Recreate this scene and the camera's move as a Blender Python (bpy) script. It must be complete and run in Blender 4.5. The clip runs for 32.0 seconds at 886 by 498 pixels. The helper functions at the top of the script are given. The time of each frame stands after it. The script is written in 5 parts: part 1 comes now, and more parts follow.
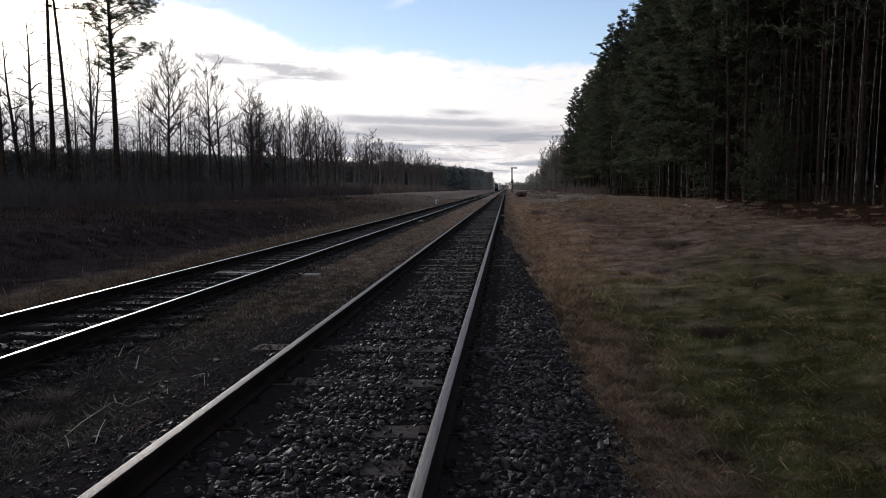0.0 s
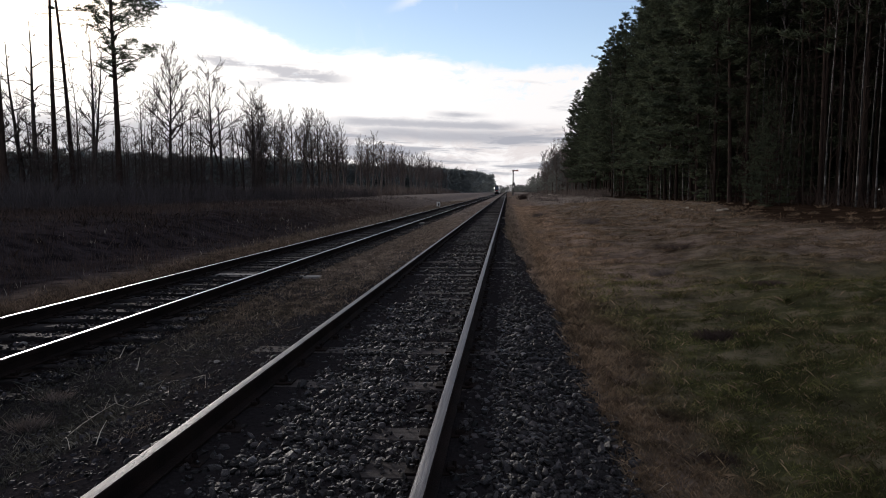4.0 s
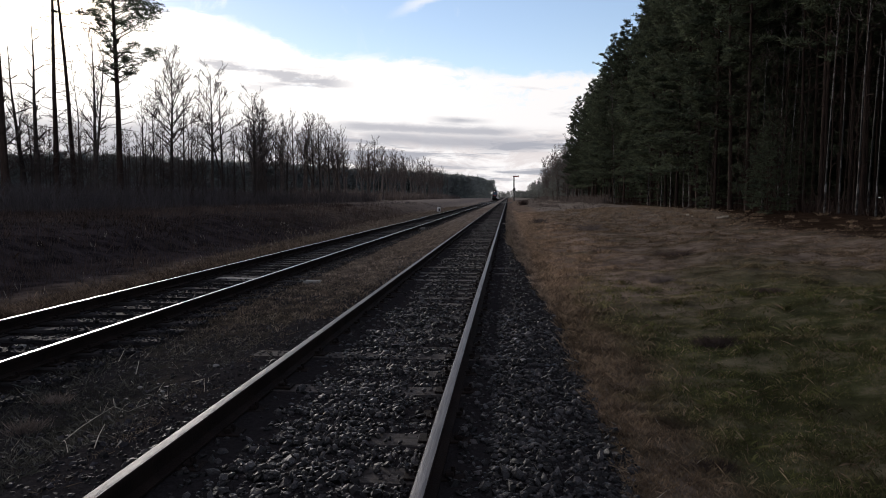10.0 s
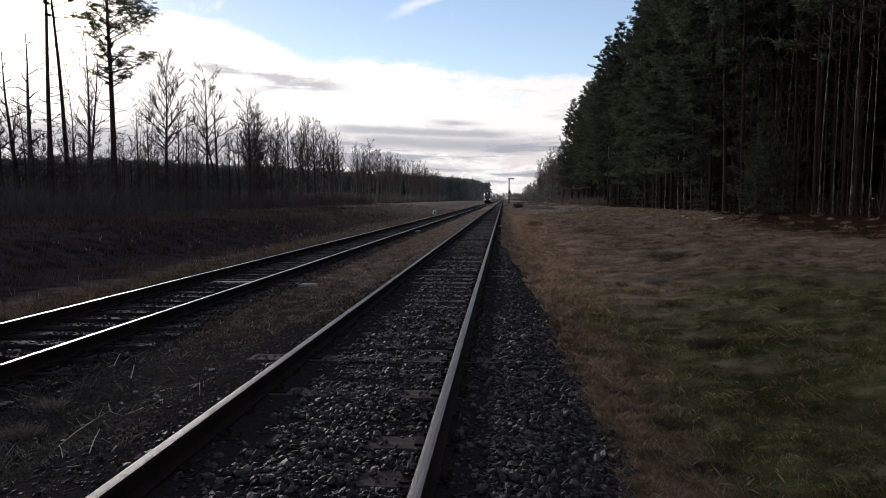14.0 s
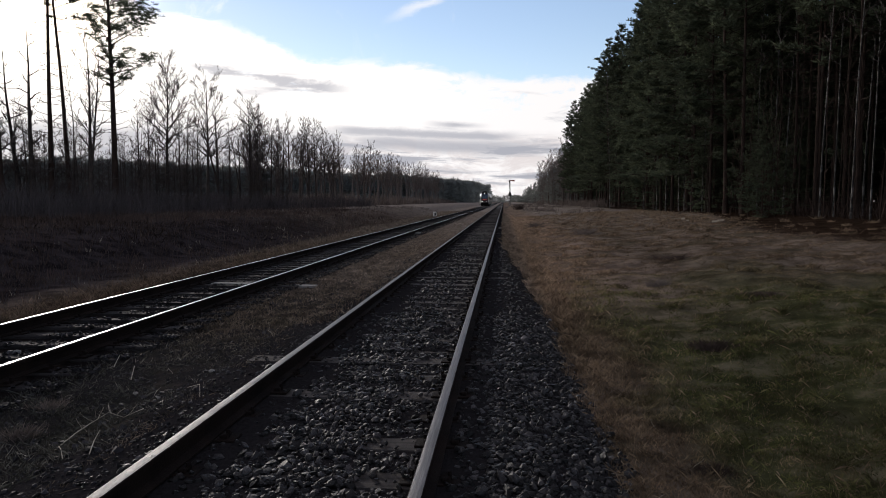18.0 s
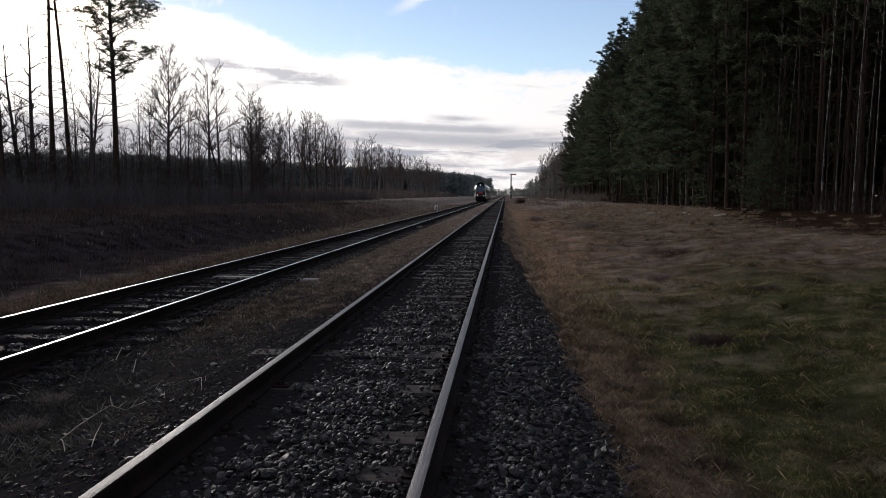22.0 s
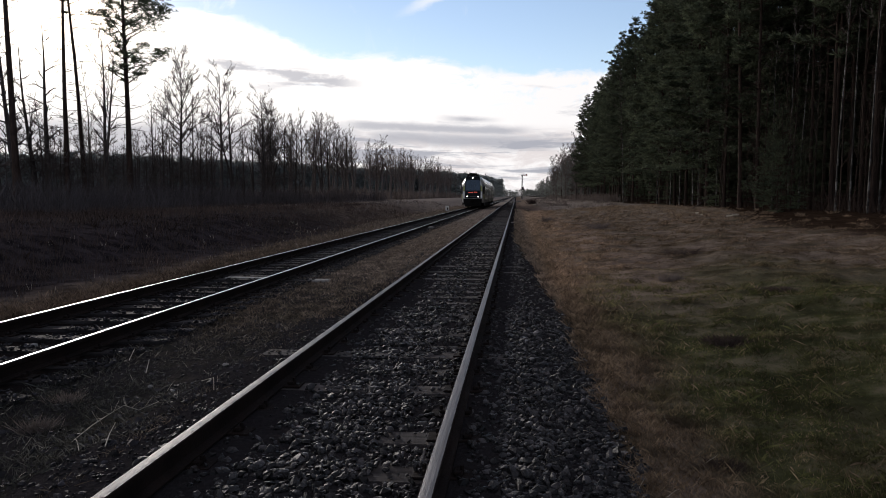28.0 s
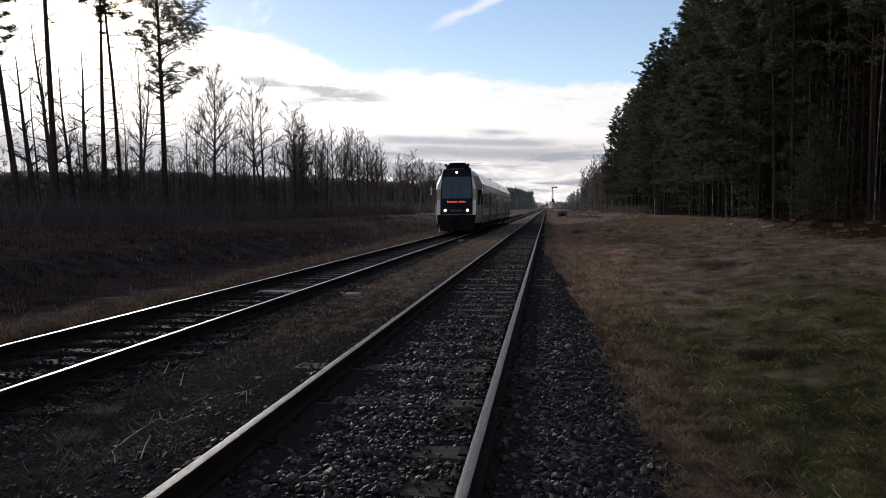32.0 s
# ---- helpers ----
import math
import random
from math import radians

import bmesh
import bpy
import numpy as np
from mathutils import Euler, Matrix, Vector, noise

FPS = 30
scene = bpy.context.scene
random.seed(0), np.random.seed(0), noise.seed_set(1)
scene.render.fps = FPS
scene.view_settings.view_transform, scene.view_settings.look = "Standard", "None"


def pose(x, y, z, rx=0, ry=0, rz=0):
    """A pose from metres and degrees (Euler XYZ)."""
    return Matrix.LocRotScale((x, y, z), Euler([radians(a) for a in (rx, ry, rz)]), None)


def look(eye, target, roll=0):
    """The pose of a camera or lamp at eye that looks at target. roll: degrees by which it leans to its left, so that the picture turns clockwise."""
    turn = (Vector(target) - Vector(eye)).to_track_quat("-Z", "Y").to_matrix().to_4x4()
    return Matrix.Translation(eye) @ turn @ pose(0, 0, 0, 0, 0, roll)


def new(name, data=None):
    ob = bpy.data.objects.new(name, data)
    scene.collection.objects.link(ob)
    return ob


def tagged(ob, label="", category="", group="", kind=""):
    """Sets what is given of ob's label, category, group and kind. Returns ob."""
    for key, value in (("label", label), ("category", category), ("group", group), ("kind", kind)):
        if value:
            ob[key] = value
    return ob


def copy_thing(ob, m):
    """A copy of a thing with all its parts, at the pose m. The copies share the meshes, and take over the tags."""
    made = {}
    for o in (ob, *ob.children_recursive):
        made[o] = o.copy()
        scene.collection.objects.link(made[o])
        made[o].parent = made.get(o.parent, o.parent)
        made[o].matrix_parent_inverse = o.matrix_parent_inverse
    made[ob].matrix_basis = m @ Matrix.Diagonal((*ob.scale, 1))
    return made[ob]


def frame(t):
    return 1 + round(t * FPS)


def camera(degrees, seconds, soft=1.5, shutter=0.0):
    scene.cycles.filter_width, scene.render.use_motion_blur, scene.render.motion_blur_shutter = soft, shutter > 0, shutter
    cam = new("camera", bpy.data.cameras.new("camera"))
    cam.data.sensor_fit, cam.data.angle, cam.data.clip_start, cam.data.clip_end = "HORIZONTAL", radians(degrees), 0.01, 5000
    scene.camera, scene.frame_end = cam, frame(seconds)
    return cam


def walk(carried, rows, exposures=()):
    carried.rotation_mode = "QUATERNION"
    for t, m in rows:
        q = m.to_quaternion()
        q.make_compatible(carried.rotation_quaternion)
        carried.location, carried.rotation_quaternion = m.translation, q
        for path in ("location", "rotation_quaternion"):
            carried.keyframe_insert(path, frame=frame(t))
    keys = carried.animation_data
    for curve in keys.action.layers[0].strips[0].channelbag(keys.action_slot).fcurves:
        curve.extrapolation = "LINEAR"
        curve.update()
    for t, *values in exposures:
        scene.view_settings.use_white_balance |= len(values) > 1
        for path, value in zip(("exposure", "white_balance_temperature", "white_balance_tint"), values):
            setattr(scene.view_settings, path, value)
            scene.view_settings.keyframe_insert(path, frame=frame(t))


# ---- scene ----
# The eye stays in one place, 1.385 m above the rail heads of the near track (z = 0); the track runs along +y.
EYE = (0.0, 0.0, 1.385)
TURNS = [
    (0, 85.334, 0.359, 4.872), (0.5, 85.391, 0.411, 4.917), (1, 85.374, 0.298, 4.976), (1.5, 85.261, 0.240, 4.966), (2, 85.112, 0.227, 4.926),
    (2.5, 85.262, 0.203, 4.999), (3, 85.384, 0.204, 5.013), (3.5, 85.459, 0.244, 4.953), (5.5, 85.663, 0.226, 5.088), (6, 85.706, 0.221, 5.058),
    (6.5, 85.794, 0.268, 5.084), (7, 86.020, 0.080, 5.157), (7.5, 86.135, -0.067, 5.355), (8, 86.068, -0.164, 5.342), (8.5, 86.020, -0.198, 5.222),
    (9, 86.060, -0.137, 5.255), (9.5, 86.140, -0.154, 5.212), (10, 85.933, -0.134, 5.019), (10.5, 85.805, 0.101, 5.117), (11, 85.762, 0.110, 5.173),
    (11.5, 85.746, 0.073, 5.072), (12, 85.775, 0.106, 4.942), (12.5, 85.859, 0.169, 4.816), (13, 85.934, 0.000, 4.737), (13.5, 86.011, -0.002, 4.684),
    (14, 86.139, 0.079, 4.662), (14.5, 86.209, 0.225, 4.604), (16.5, 86.483, -0.143, 4.966), (17, 86.316, -0.078, 4.906), (17.5, 86.187, -0.019, 4.825),
    (18, 86.277, -0.033, 4.699), (18.5, 86.313, -0.085, 4.670), (19, 86.185, -0.039, 4.705), (19.5, 86.101, -0.033, 4.695), (20, 86.018, -0.155, 4.689),
    (20.5, 85.897, -0.021, 4.682), (21, 85.904, -0.062, 4.716), (21.5, 85.788, -0.156, 4.717), (22, 85.790, -0.105, 4.808), (22.5, 85.789, -0.170, 4.822),
    (23, 85.858, -0.075, 4.917), (23.5, 85.888, -0.007, 4.938), (24, 85.970, 0.017, 5.019), (24.5, 85.929, 0.166, 5.000), (25, 86.004, -0.036, 5.012),
    (25.5, 86.089, -0.107, 5.090), (27.5, 86.019, -0.082, 5.425), (28, 85.848, 0.009, 5.668), (28.5, 85.536, -0.084, 5.862), (29, 85.588, -0.004, 5.950),
    (29.5, 85.731, 0.174, 6.191), (30, 86.048, 0.177, 6.508), (30.5, 85.844, 0.378, 6.871), (31, 86.051, 0.399, 7.206), (31.5, 86.453, 0.370, 7.551),
    (32, 86.880, 0.479, 7.999),
]
cam = camera(62.18, 32.0, soft=0.95)
walk(cam, [(t, pose(*EYE, rx, ry, rz)) for t, rx, ry, rz in TURNS], [(0.0, 0.0, 6600, 12), (32.0, 0.0, 6600, 12)])

# ---------------------------------------------------------------- sky and sun
SUN_AZ, SUN_EL = -33.0, 13.5          # degrees from +y towards +x, and above the horizon
sun_dir = Vector((math.sin(radians(SUN_AZ)) * math.cos(radians(SUN_EL)),
                  math.cos(radians(SUN_AZ)) * math.cos(radians(SUN_EL)), math.sin(radians(SUN_EL))))
sun = new("sun", bpy.data.lights.new("sun", "SUN"))
sun.data.energy, sun.data.angle, sun.data.color = 2.1, radians(9), (1.0, 0.94, 0.88)
sun.matrix_world = look(sun_dir * 200, (0, 0, 0))


class Nodes:
    """Short hand for building a node tree."""

    def __init__(self, tree):
        self.tree = tree
        tree.nodes.clear()

    def add(self, kind, links=None):
        n = self.tree.nodes.new(kind)
        for k, v in (links or {}).items():
            if isinstance(v, bpy.types.NodeSocket):
                self.tree.links.new(v, n.inputs[k])
            else:
                n.inputs[k].default_value = v
        return n

    def math(self, op, a, b=0.0, c=0.0, clamp=False):
        n = self.add("ShaderNodeMath", {0: a, 1: b, 2: c})
        n.operation, n.use_clamp = op, clamp
        return n.outputs[0]

    def mix(self, fac, a, b, blend="MIX"):
        n = self.add("ShaderNodeMix")
        n.data_type, n.blend_type = "RGBA", blend
        for i, v in ((0, fac), (6, a), (7, b)):
            if isinstance(v, bpy.types.NodeSocket):
                self.tree.links.new(v, n.inputs[i])
            else:
                n.inputs[i].default_value = v if i == 0 else (*v, 1.0)
        return n.outputs[2]

    def step(self, v, lo, hi):
        n = self.add("ShaderNodeMapRange", {0: v, 1: lo, 2: hi, 3: 0.0, 4: 1.0})
        n.interpolation_type = "SMOOTHSTEP"
        return n.outputs[0]

    def noise(self, vec, scale, detail=4.0, rough=0.55, dist=0.0):
        return self.add("ShaderNodeTexNoise", {"Vector": vec, "Scale": scale, "Detail": detail, "Roughness": rough, "Distortion": dist}).outputs[0]

    def scaled(self, vec, s, loc=(0, 0, 0)):
        return self.add("ShaderNodeMapping", {"Vector": vec, "Scale": s, "Location": loc}).outputs[0]


def make_world():
    w = bpy.data.worlds.new("sky")
    scene.world = w
    w.use_nodes = True
    n = Nodes(w.node_tree)
    d = n.add("ShaderNodeTexCoord").outputs["Generated"]
    x, y, z = n.add("ShaderNodeSeparateXYZ", {0: d}).outputs
    sky = n.add("ShaderNodeTexSky")
    sky.sky_type, sky.sun_disc, sky.sun_elevation, sky.sun_rotation = "NISHITA", False, radians(SUN_EL), radians(SUN_AZ % 360)
    sky.air_density, sky.dust_density, sky.ozone_density = 1.0, 0.06, 1.6
    blue = n.mix(1.0, sky.outputs[0], (0.160, 0.148, 0.155), "MULTIPLY")
    # closeness to the veiled sun
    vm = n.add("ShaderNodeVectorMath", {0: d, 1: sun_dir})
    vm.operation = "DOT_PRODUCT"
    dot = vm.outputs["Value"]
    near = n.math("POWER", n.math("MAXIMUM", dot, 0.0), 14.0)
    glow = n.math("POWER", n.math("MAXIMUM", dot, 0.0), 420.0)
    # bearing and height: the clouds lie in long flat layers
    az = n.math("ARCTAN2", x, y)
    plane = n.add("ShaderNodeCombineXYZ", {0: az, 1: z, 2: 0.0}).outputs[0]
    billow = n.noise(n.scaled(plane, (1.0, 2.0, 1), (2.3, 0.4, 0)), 5.0, 8.0, 0.58, 0.3)
    puffs = n.noise(n.scaled(plane, (1.0, 2.4, 1), (0.7, 3.1, 0)), 17.0, 8.0, 0.66, 0.5)
    streak = n.noise(n.scaled(plane, (1.0, 6.5, 1), (4.22, 1.163, 0)), 6.0, 6.0, 0.6, 0.6)
    bands = n.noise(n.scaled(plane, (1.0, 11.0, 1), (1.9, 2.2, 0)), 4.5, 7.0, 0.62, 0.7)
    wisp = n.noise(n.scaled(plane, (2.2, 1.0, 1), (5.6, 0.9, 0)), 4.0, 6.0, 0.62, 1.6)
    # the bank's upper edge, by bearing: it climbs in steps towards the sun
    shelf = n.add("ShaderNodeValToRGB", {0: n.math("ADD", n.math("DIVIDE", az, 2 * math.pi), 0.5)})
    ramp = shelf.color_ramp
    ramp.interpolation = "EASE"
    steps = ((-180, 0.14), (-100, 0.34), (-35, 0.40), (-28.5, 0.30), (-26.5, 0.228), (-24, 0.232), (-21, 0.222), (-18.5, 0.202), (-15.5, 0.186), (-10.5, 0.186), (-6.2, 0.182), (-4, 0.166),
             (-1, 0.160), (2, 0.166), (5, 0.154), (9, 0.142), (40, 0.07), (180, 0.14))
    for k, (deg, high) in enumerate(steps):
        e = ramp.elements[k] if k < 2 else ramp.elements.new(0.5)
        e.position, e.color = deg / 360 + 0.5, (high, high, high, 1)
    edge = n.math("SUBTRACT", shelf.outputs[0], z)
    edge = n.math("ADD", edge, n.math("MULTIPLY", n.math("SUBTRACT", billow, 0.5), 0.045))
    edge = n.math("ADD", edge, n.math("MULTIPLY", n.math("SUBTRACT", puffs, 0.5), 0.045))
    cover = n.step(edge, -0.007, 0.011)
    hole = n.math("MULTIPLY", n.step(puffs, 0.53, 0.66), n.step(edge, 0.075, 0.02))
    cover = n.math("MULTIPLY", cover, n.math("SUBTRACT", 1.0, n.math("MULTIPLY", hole, 0.55)))
    thin = n.math("MULTIPLY", n.step(wisp, 0.58, 0.76), 0.4)
    # one combed plume high up, and one long grey bar across the bank

    def bar(a0, z0, a1, z1, thick, feather, rag):
        """A ragged bar from one bearing and height to another."""
        slope = (z1 - z0) / (a1 - a0)
        mid = n.math("ADD", z0, n.math("MULTIPLY", n.math("SUBTRACT", az, a0), slope))
        off = n.math("ABSOLUTE", n.math("SUBTRACT", n.math("ADD", z, n.math("MULTIPLY", n.math("SUBTRACT", streak, 0.5), rag)), mid))
        off = n.math("ADD", off, n.math("MULTIPLY", n.math("SUBTRACT", puffs, 0.5), rag))
        ends = n.math("MULTIPLY", n.step(az, a0 - 0.02, a0 + 0.04), n.step(az, a1 + 0.02, a1 - 0.04))
        return n.math("MULTIPLY", n.step(off, thick + feather, thick * 0.3), ends)

    plume = bar(-0.15, 0.238, -0.02, 0.287, 0.002, 0.008, 0.016)
    veil = n.math("MAXIMUM", n.math("MAXIMUM", cover, thin), n.math("MULTIPLY", plume, 0.6))
    # grey undersides: a few streaks in the bank, and closed bands low down
    low = n.step(z, 0.098, 0.074)
    grey_low = n.math("MULTIPLY", low, n.step(bands, 0.46, 0.62))
    grey_high = n.math("MULTIPLY", n.step(streak, 0.575, 0.68), n.step(edge, 0.0, 0.03))
    grey = n.math("MAXIMUM", grey_low, n.math("MULTIPLY", grey_high, 0.45))
    for args in ((-0.42, 0.172, -0.21, 0.149, 0.003, 0.006, 0.030), (-0.33, 0.148, -0.23, 0.146, 0.001, 0.004, 0.018), (-0.10, 0.104, -0.03, 0.101, 0.0015, 0.004, 0.006),
                 (-0.24, 0.094, 0.02, 0.086, 0.003, 0.008, 0.014), (-0.21, 0.078, 0.06, 0.069, 0.006, 0.010, 0.016), (-0.95, 0.076, -0.20, 0.070, 0.018, 0.022, 0.030)):
        grey = n.math("MAXIMUM", grey, n.math("MULTIPLY", bar(*args), 0.85))
    lit = n.mix(near, (0.97, 0.965, 0.97), (1.36, 1.33, 1.28))
    lit = n.mix(n.math("MULTIPLY", low, n.step(puffs, 0.4, 0.6)), lit, (0.80, 0.76, 0.76))
    shade = n.mix(near, (0.42, 0.44, 0.50), (0.62, 0.62, 0.66))
    cloud = n.mix(grey, lit, shade)
    # an unseen grey sheet overhead, added to take blue out of the ground light
    blue = n.mix(n.math("MULTIPLY", n.step(z, 0.28, 0.55), 0.85), blue, n.mix(billow, (0.205, 0.200, 0.228), (0.288, 0.282, 0.316)))
    col = n.mix(veil, blue, cloud)
    col = n.mix(glow, col, (3.2, 2.8, 2.3))
    below = n.step(z, -0.01, -0.06)
    col = n.mix(below, col, (0.05, 0.05, 0.045))
    bg = n.add("ShaderNodeBackground", {0: col, 1: 1.0})
    n.add("ShaderNodeOutputWorld", {0: bg.outputs[0]})


make_world()

# ---------------------------------------------------------------- materials
def material(name, a, b, scale=3.0, rough=0.8, metal=0.0, bump=0.3, fine=40.0, spread=0.0, emit=0.0, stretch=(1, 1, 1), c=None, island=0.0, spec=0.3, skew=1.0, thin=0.0):
    """Two colours mixed by noise at two sizes, with a fine relief. spread: how far single things vary; island: how far pieces of one mesh do; thin: how much light passes through leaves."""
    m = bpy.data.materials.new(name)
    m.use_nodes = True
    n = Nodes(m.node_tree)
    vec = n.scaled(n.add("ShaderNodeTexCoord").outputs["Object"], stretch)
    big, small = n.noise(vec, scale, 5.0), n.noise(vec, fine, 3.0, 0.7)
    fac = n.step(n.math("ADD", n.math("MULTIPLY", big, 0.65), n.math("MULTIPLY", small, 0.35)), 0.34, 0.66)
    col = n.mix(fac, a, b)
    if c:
        col = n.mix(n.step(n.noise(vec, scale * 0.5, 4.0, 0.65), 0.42, 0.52), col, c)
    if spread:
        r = n.add("ShaderNodeObjectInfo").outputs["Random"]
        col = n.mix(1.0, col, n.add("ShaderNodeCombineColor", {i: n.math("ADD", 1 - spread, n.math("MULTIPLY", r, 2 * spread)) for i in range(3)}).outputs[0], "MULTIPLY")
    if island:
        r = n.math("POWER", n.add("ShaderNodeNewGeometry").outputs["Random Per Island"], skew)
        col = n.mix(1.0, col, n.add("ShaderNodeCombineColor", {i: n.math("ADD", 1 - island, n.math("MULTIPLY", r, 2 * island)) for i in range(3)}).outputs[0], "MULTIPLY")
    p = n.add("ShaderNodeBsdfPrincipled", {"Base Color": col, "Metallic": metal, "Specular IOR Level": spec,
                                           "Roughness": n.math("ADD", rough - 0.08, n.math("MULTIPLY", small, 0.16), clamp=True)})
    if emit:
        n.tree.links.new(col, p.inputs["Emission Color"])
        p.inputs["Emission Strength"].default_value = emit
    if bump:
        bn = n.add("ShaderNodeBump", {"Strength": bump, "Distance": 0.02, "Height": small})
        n.tree.links.new(bn.outputs[0], p.inputs["Normal"])
    out = p.outputs[0]
    if thin:
        out = n.add("ShaderNodeMixShader", {0: thin, 1: out, 2: n.add("ShaderNodeBsdfTranslucent", {0: col}).outputs[0]}).outputs[0]
    n.add("ShaderNodeOutputMaterial", {0: out})
    return m


def ground_material():
    """Ballast, dry grass, green grass, heath and forest floor, told apart by the distance from the track."""
    m = bpy.data.materials.new("ground_cover")
    m.use_nodes = True
    n = Nodes(m.node_tree)
    vec = n.add("ShaderNodeTexCoord").outputs["Object"]
    x, y, z = n.add("ShaderNodeSeparateXYZ", {0: vec}).outputs
    wob = n.math("MULTIPLY", n.math("SUBTRACT", n.noise(vec, 0.9, 4.0), 0.5), 1.3)
    wide = n.noise(vec, 0.16, 4.0)
    mid = n.noise(vec, 1.7, 5.0, 0.65)
    fine = n.noise(vec, 26.0, 4.0, 0.7)
    xw = n.math("ADD", x, wob)
    xs = n.math("ADD", x, n.math("MULTIPLY", wob, 0.3))
    grit = n.mix(fine, (0.011, 0.0100, 0.0108), (0.048, 0.044, 0.046))
    dry = n.mix(n.step(mid, 0.3, 0.7), (0.085, 0.066, 0.052), (0.226, 0.178, 0.143))
    green = n.mix(n.step(mid, 0.3, 0.7), (0.034, 0.037, 0.018), (0.095, 0.097, 0.046))
    heath = n.mix(n.step(mid, 0.35, 0.7), (0.017, 0.0142, 0.016), (0.068, 0.056, 0.060))
    needles = n.mix(n.step(mid, 0.3, 0.7), (0.017, 0.011, 0.008), (0.042, 0.027, 0.019))
    # the field on the forest side: green close to the viewer, dry beyond
    far = n.step(n.math("ADD", y, n.math("MULTIPLY", n.math("SUBTRACT", wide, 0.5), 26.0)), 9.0, 18.0)
    # haze painted into the ground: paler and greyer far along the line
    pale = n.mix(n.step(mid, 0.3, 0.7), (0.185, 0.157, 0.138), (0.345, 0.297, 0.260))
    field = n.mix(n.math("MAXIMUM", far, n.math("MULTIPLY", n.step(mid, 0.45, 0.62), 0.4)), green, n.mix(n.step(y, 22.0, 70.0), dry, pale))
    field = n.mix(n.step(xs, 1.55, 0.95), field, dry)
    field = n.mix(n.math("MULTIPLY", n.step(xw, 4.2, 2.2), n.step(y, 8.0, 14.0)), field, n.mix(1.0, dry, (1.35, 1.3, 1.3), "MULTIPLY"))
    field = n.mix(n.math("MULTIPLY", n.step(n.noise(vec, 0.55, 5.0, 0.62), 0.50, 0.62), 0.55), field, n.mix(0.5, needles, green))
    field = n.mix(n.step(n.math("ADD", xw, n.math("MULTIPLY", n.step(y, 55.0, 26.0), 4.4)), 13.0, 14.4), field, needles)
    shoulder = n.math("ADD", xs, n.math("MULTIPLY", n.step(y, 11.0, 30.0), 0.72))
    col = n.mix(n.step(shoulder, 0.62, 0.78), grit, field)
    mixed = n.mix(n.step(n.noise(vec, 0.7, 4.0), 0.47, 0.6), grit, n.mix(0.25, grit, n.mix(n.step(mid, 0.4, 0.6), green, dry)))
    # dry further off, then paled by the same haze colour
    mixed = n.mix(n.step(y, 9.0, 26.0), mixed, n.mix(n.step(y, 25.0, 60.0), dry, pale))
    grown = n.math("SUBTRACT", xs, n.math("MULTIPLY", n.step(y, 8.0, 15.0), 0.52))
    col = n.mix(n.step(grown, -2.55, -2.85), col, mixed)
    col = n.mix(n.step(xs, -3.9, -4.1), col, n.mix(0.7, grit, (0.014, 0.011, 0.010)))
    col = n.mix(n.step(xs, -6.75, -7.1), col, n.mix(0.45, dry, heath))
    col = n.mix(n.step(xw, -8.5, -9.5), col, heath)
    col = n.mix(n.math("MULTIPLY", n.step(xw, -13.2, -14.5), n.step(wide, 0.45, 0.60)), col, n.mix(0.8, dry, heath))
    # the far bank goes dry, then takes on the painted haze
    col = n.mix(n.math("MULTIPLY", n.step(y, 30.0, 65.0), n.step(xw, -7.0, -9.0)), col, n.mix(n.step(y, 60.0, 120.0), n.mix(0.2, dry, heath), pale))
    col = n.mix(n.math("MULTIPLY", n.step(xw, -21.0, -25.0), n.step(y, 120.0, 70.0)), col, heath)
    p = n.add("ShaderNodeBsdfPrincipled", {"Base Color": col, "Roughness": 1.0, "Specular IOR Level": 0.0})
    bn = n.add("ShaderNodeBump", {"Strength": 0.6, "Distance": 0.05, "Height": n.math("ADD", fine, n.math("MULTIPLY", mid, 3.0))})
    n.tree.links.new(bn.outputs[0], p.inputs["Normal"])
    n.add("ShaderNodeOutputMaterial", {0: p.outputs[0]})
    return m


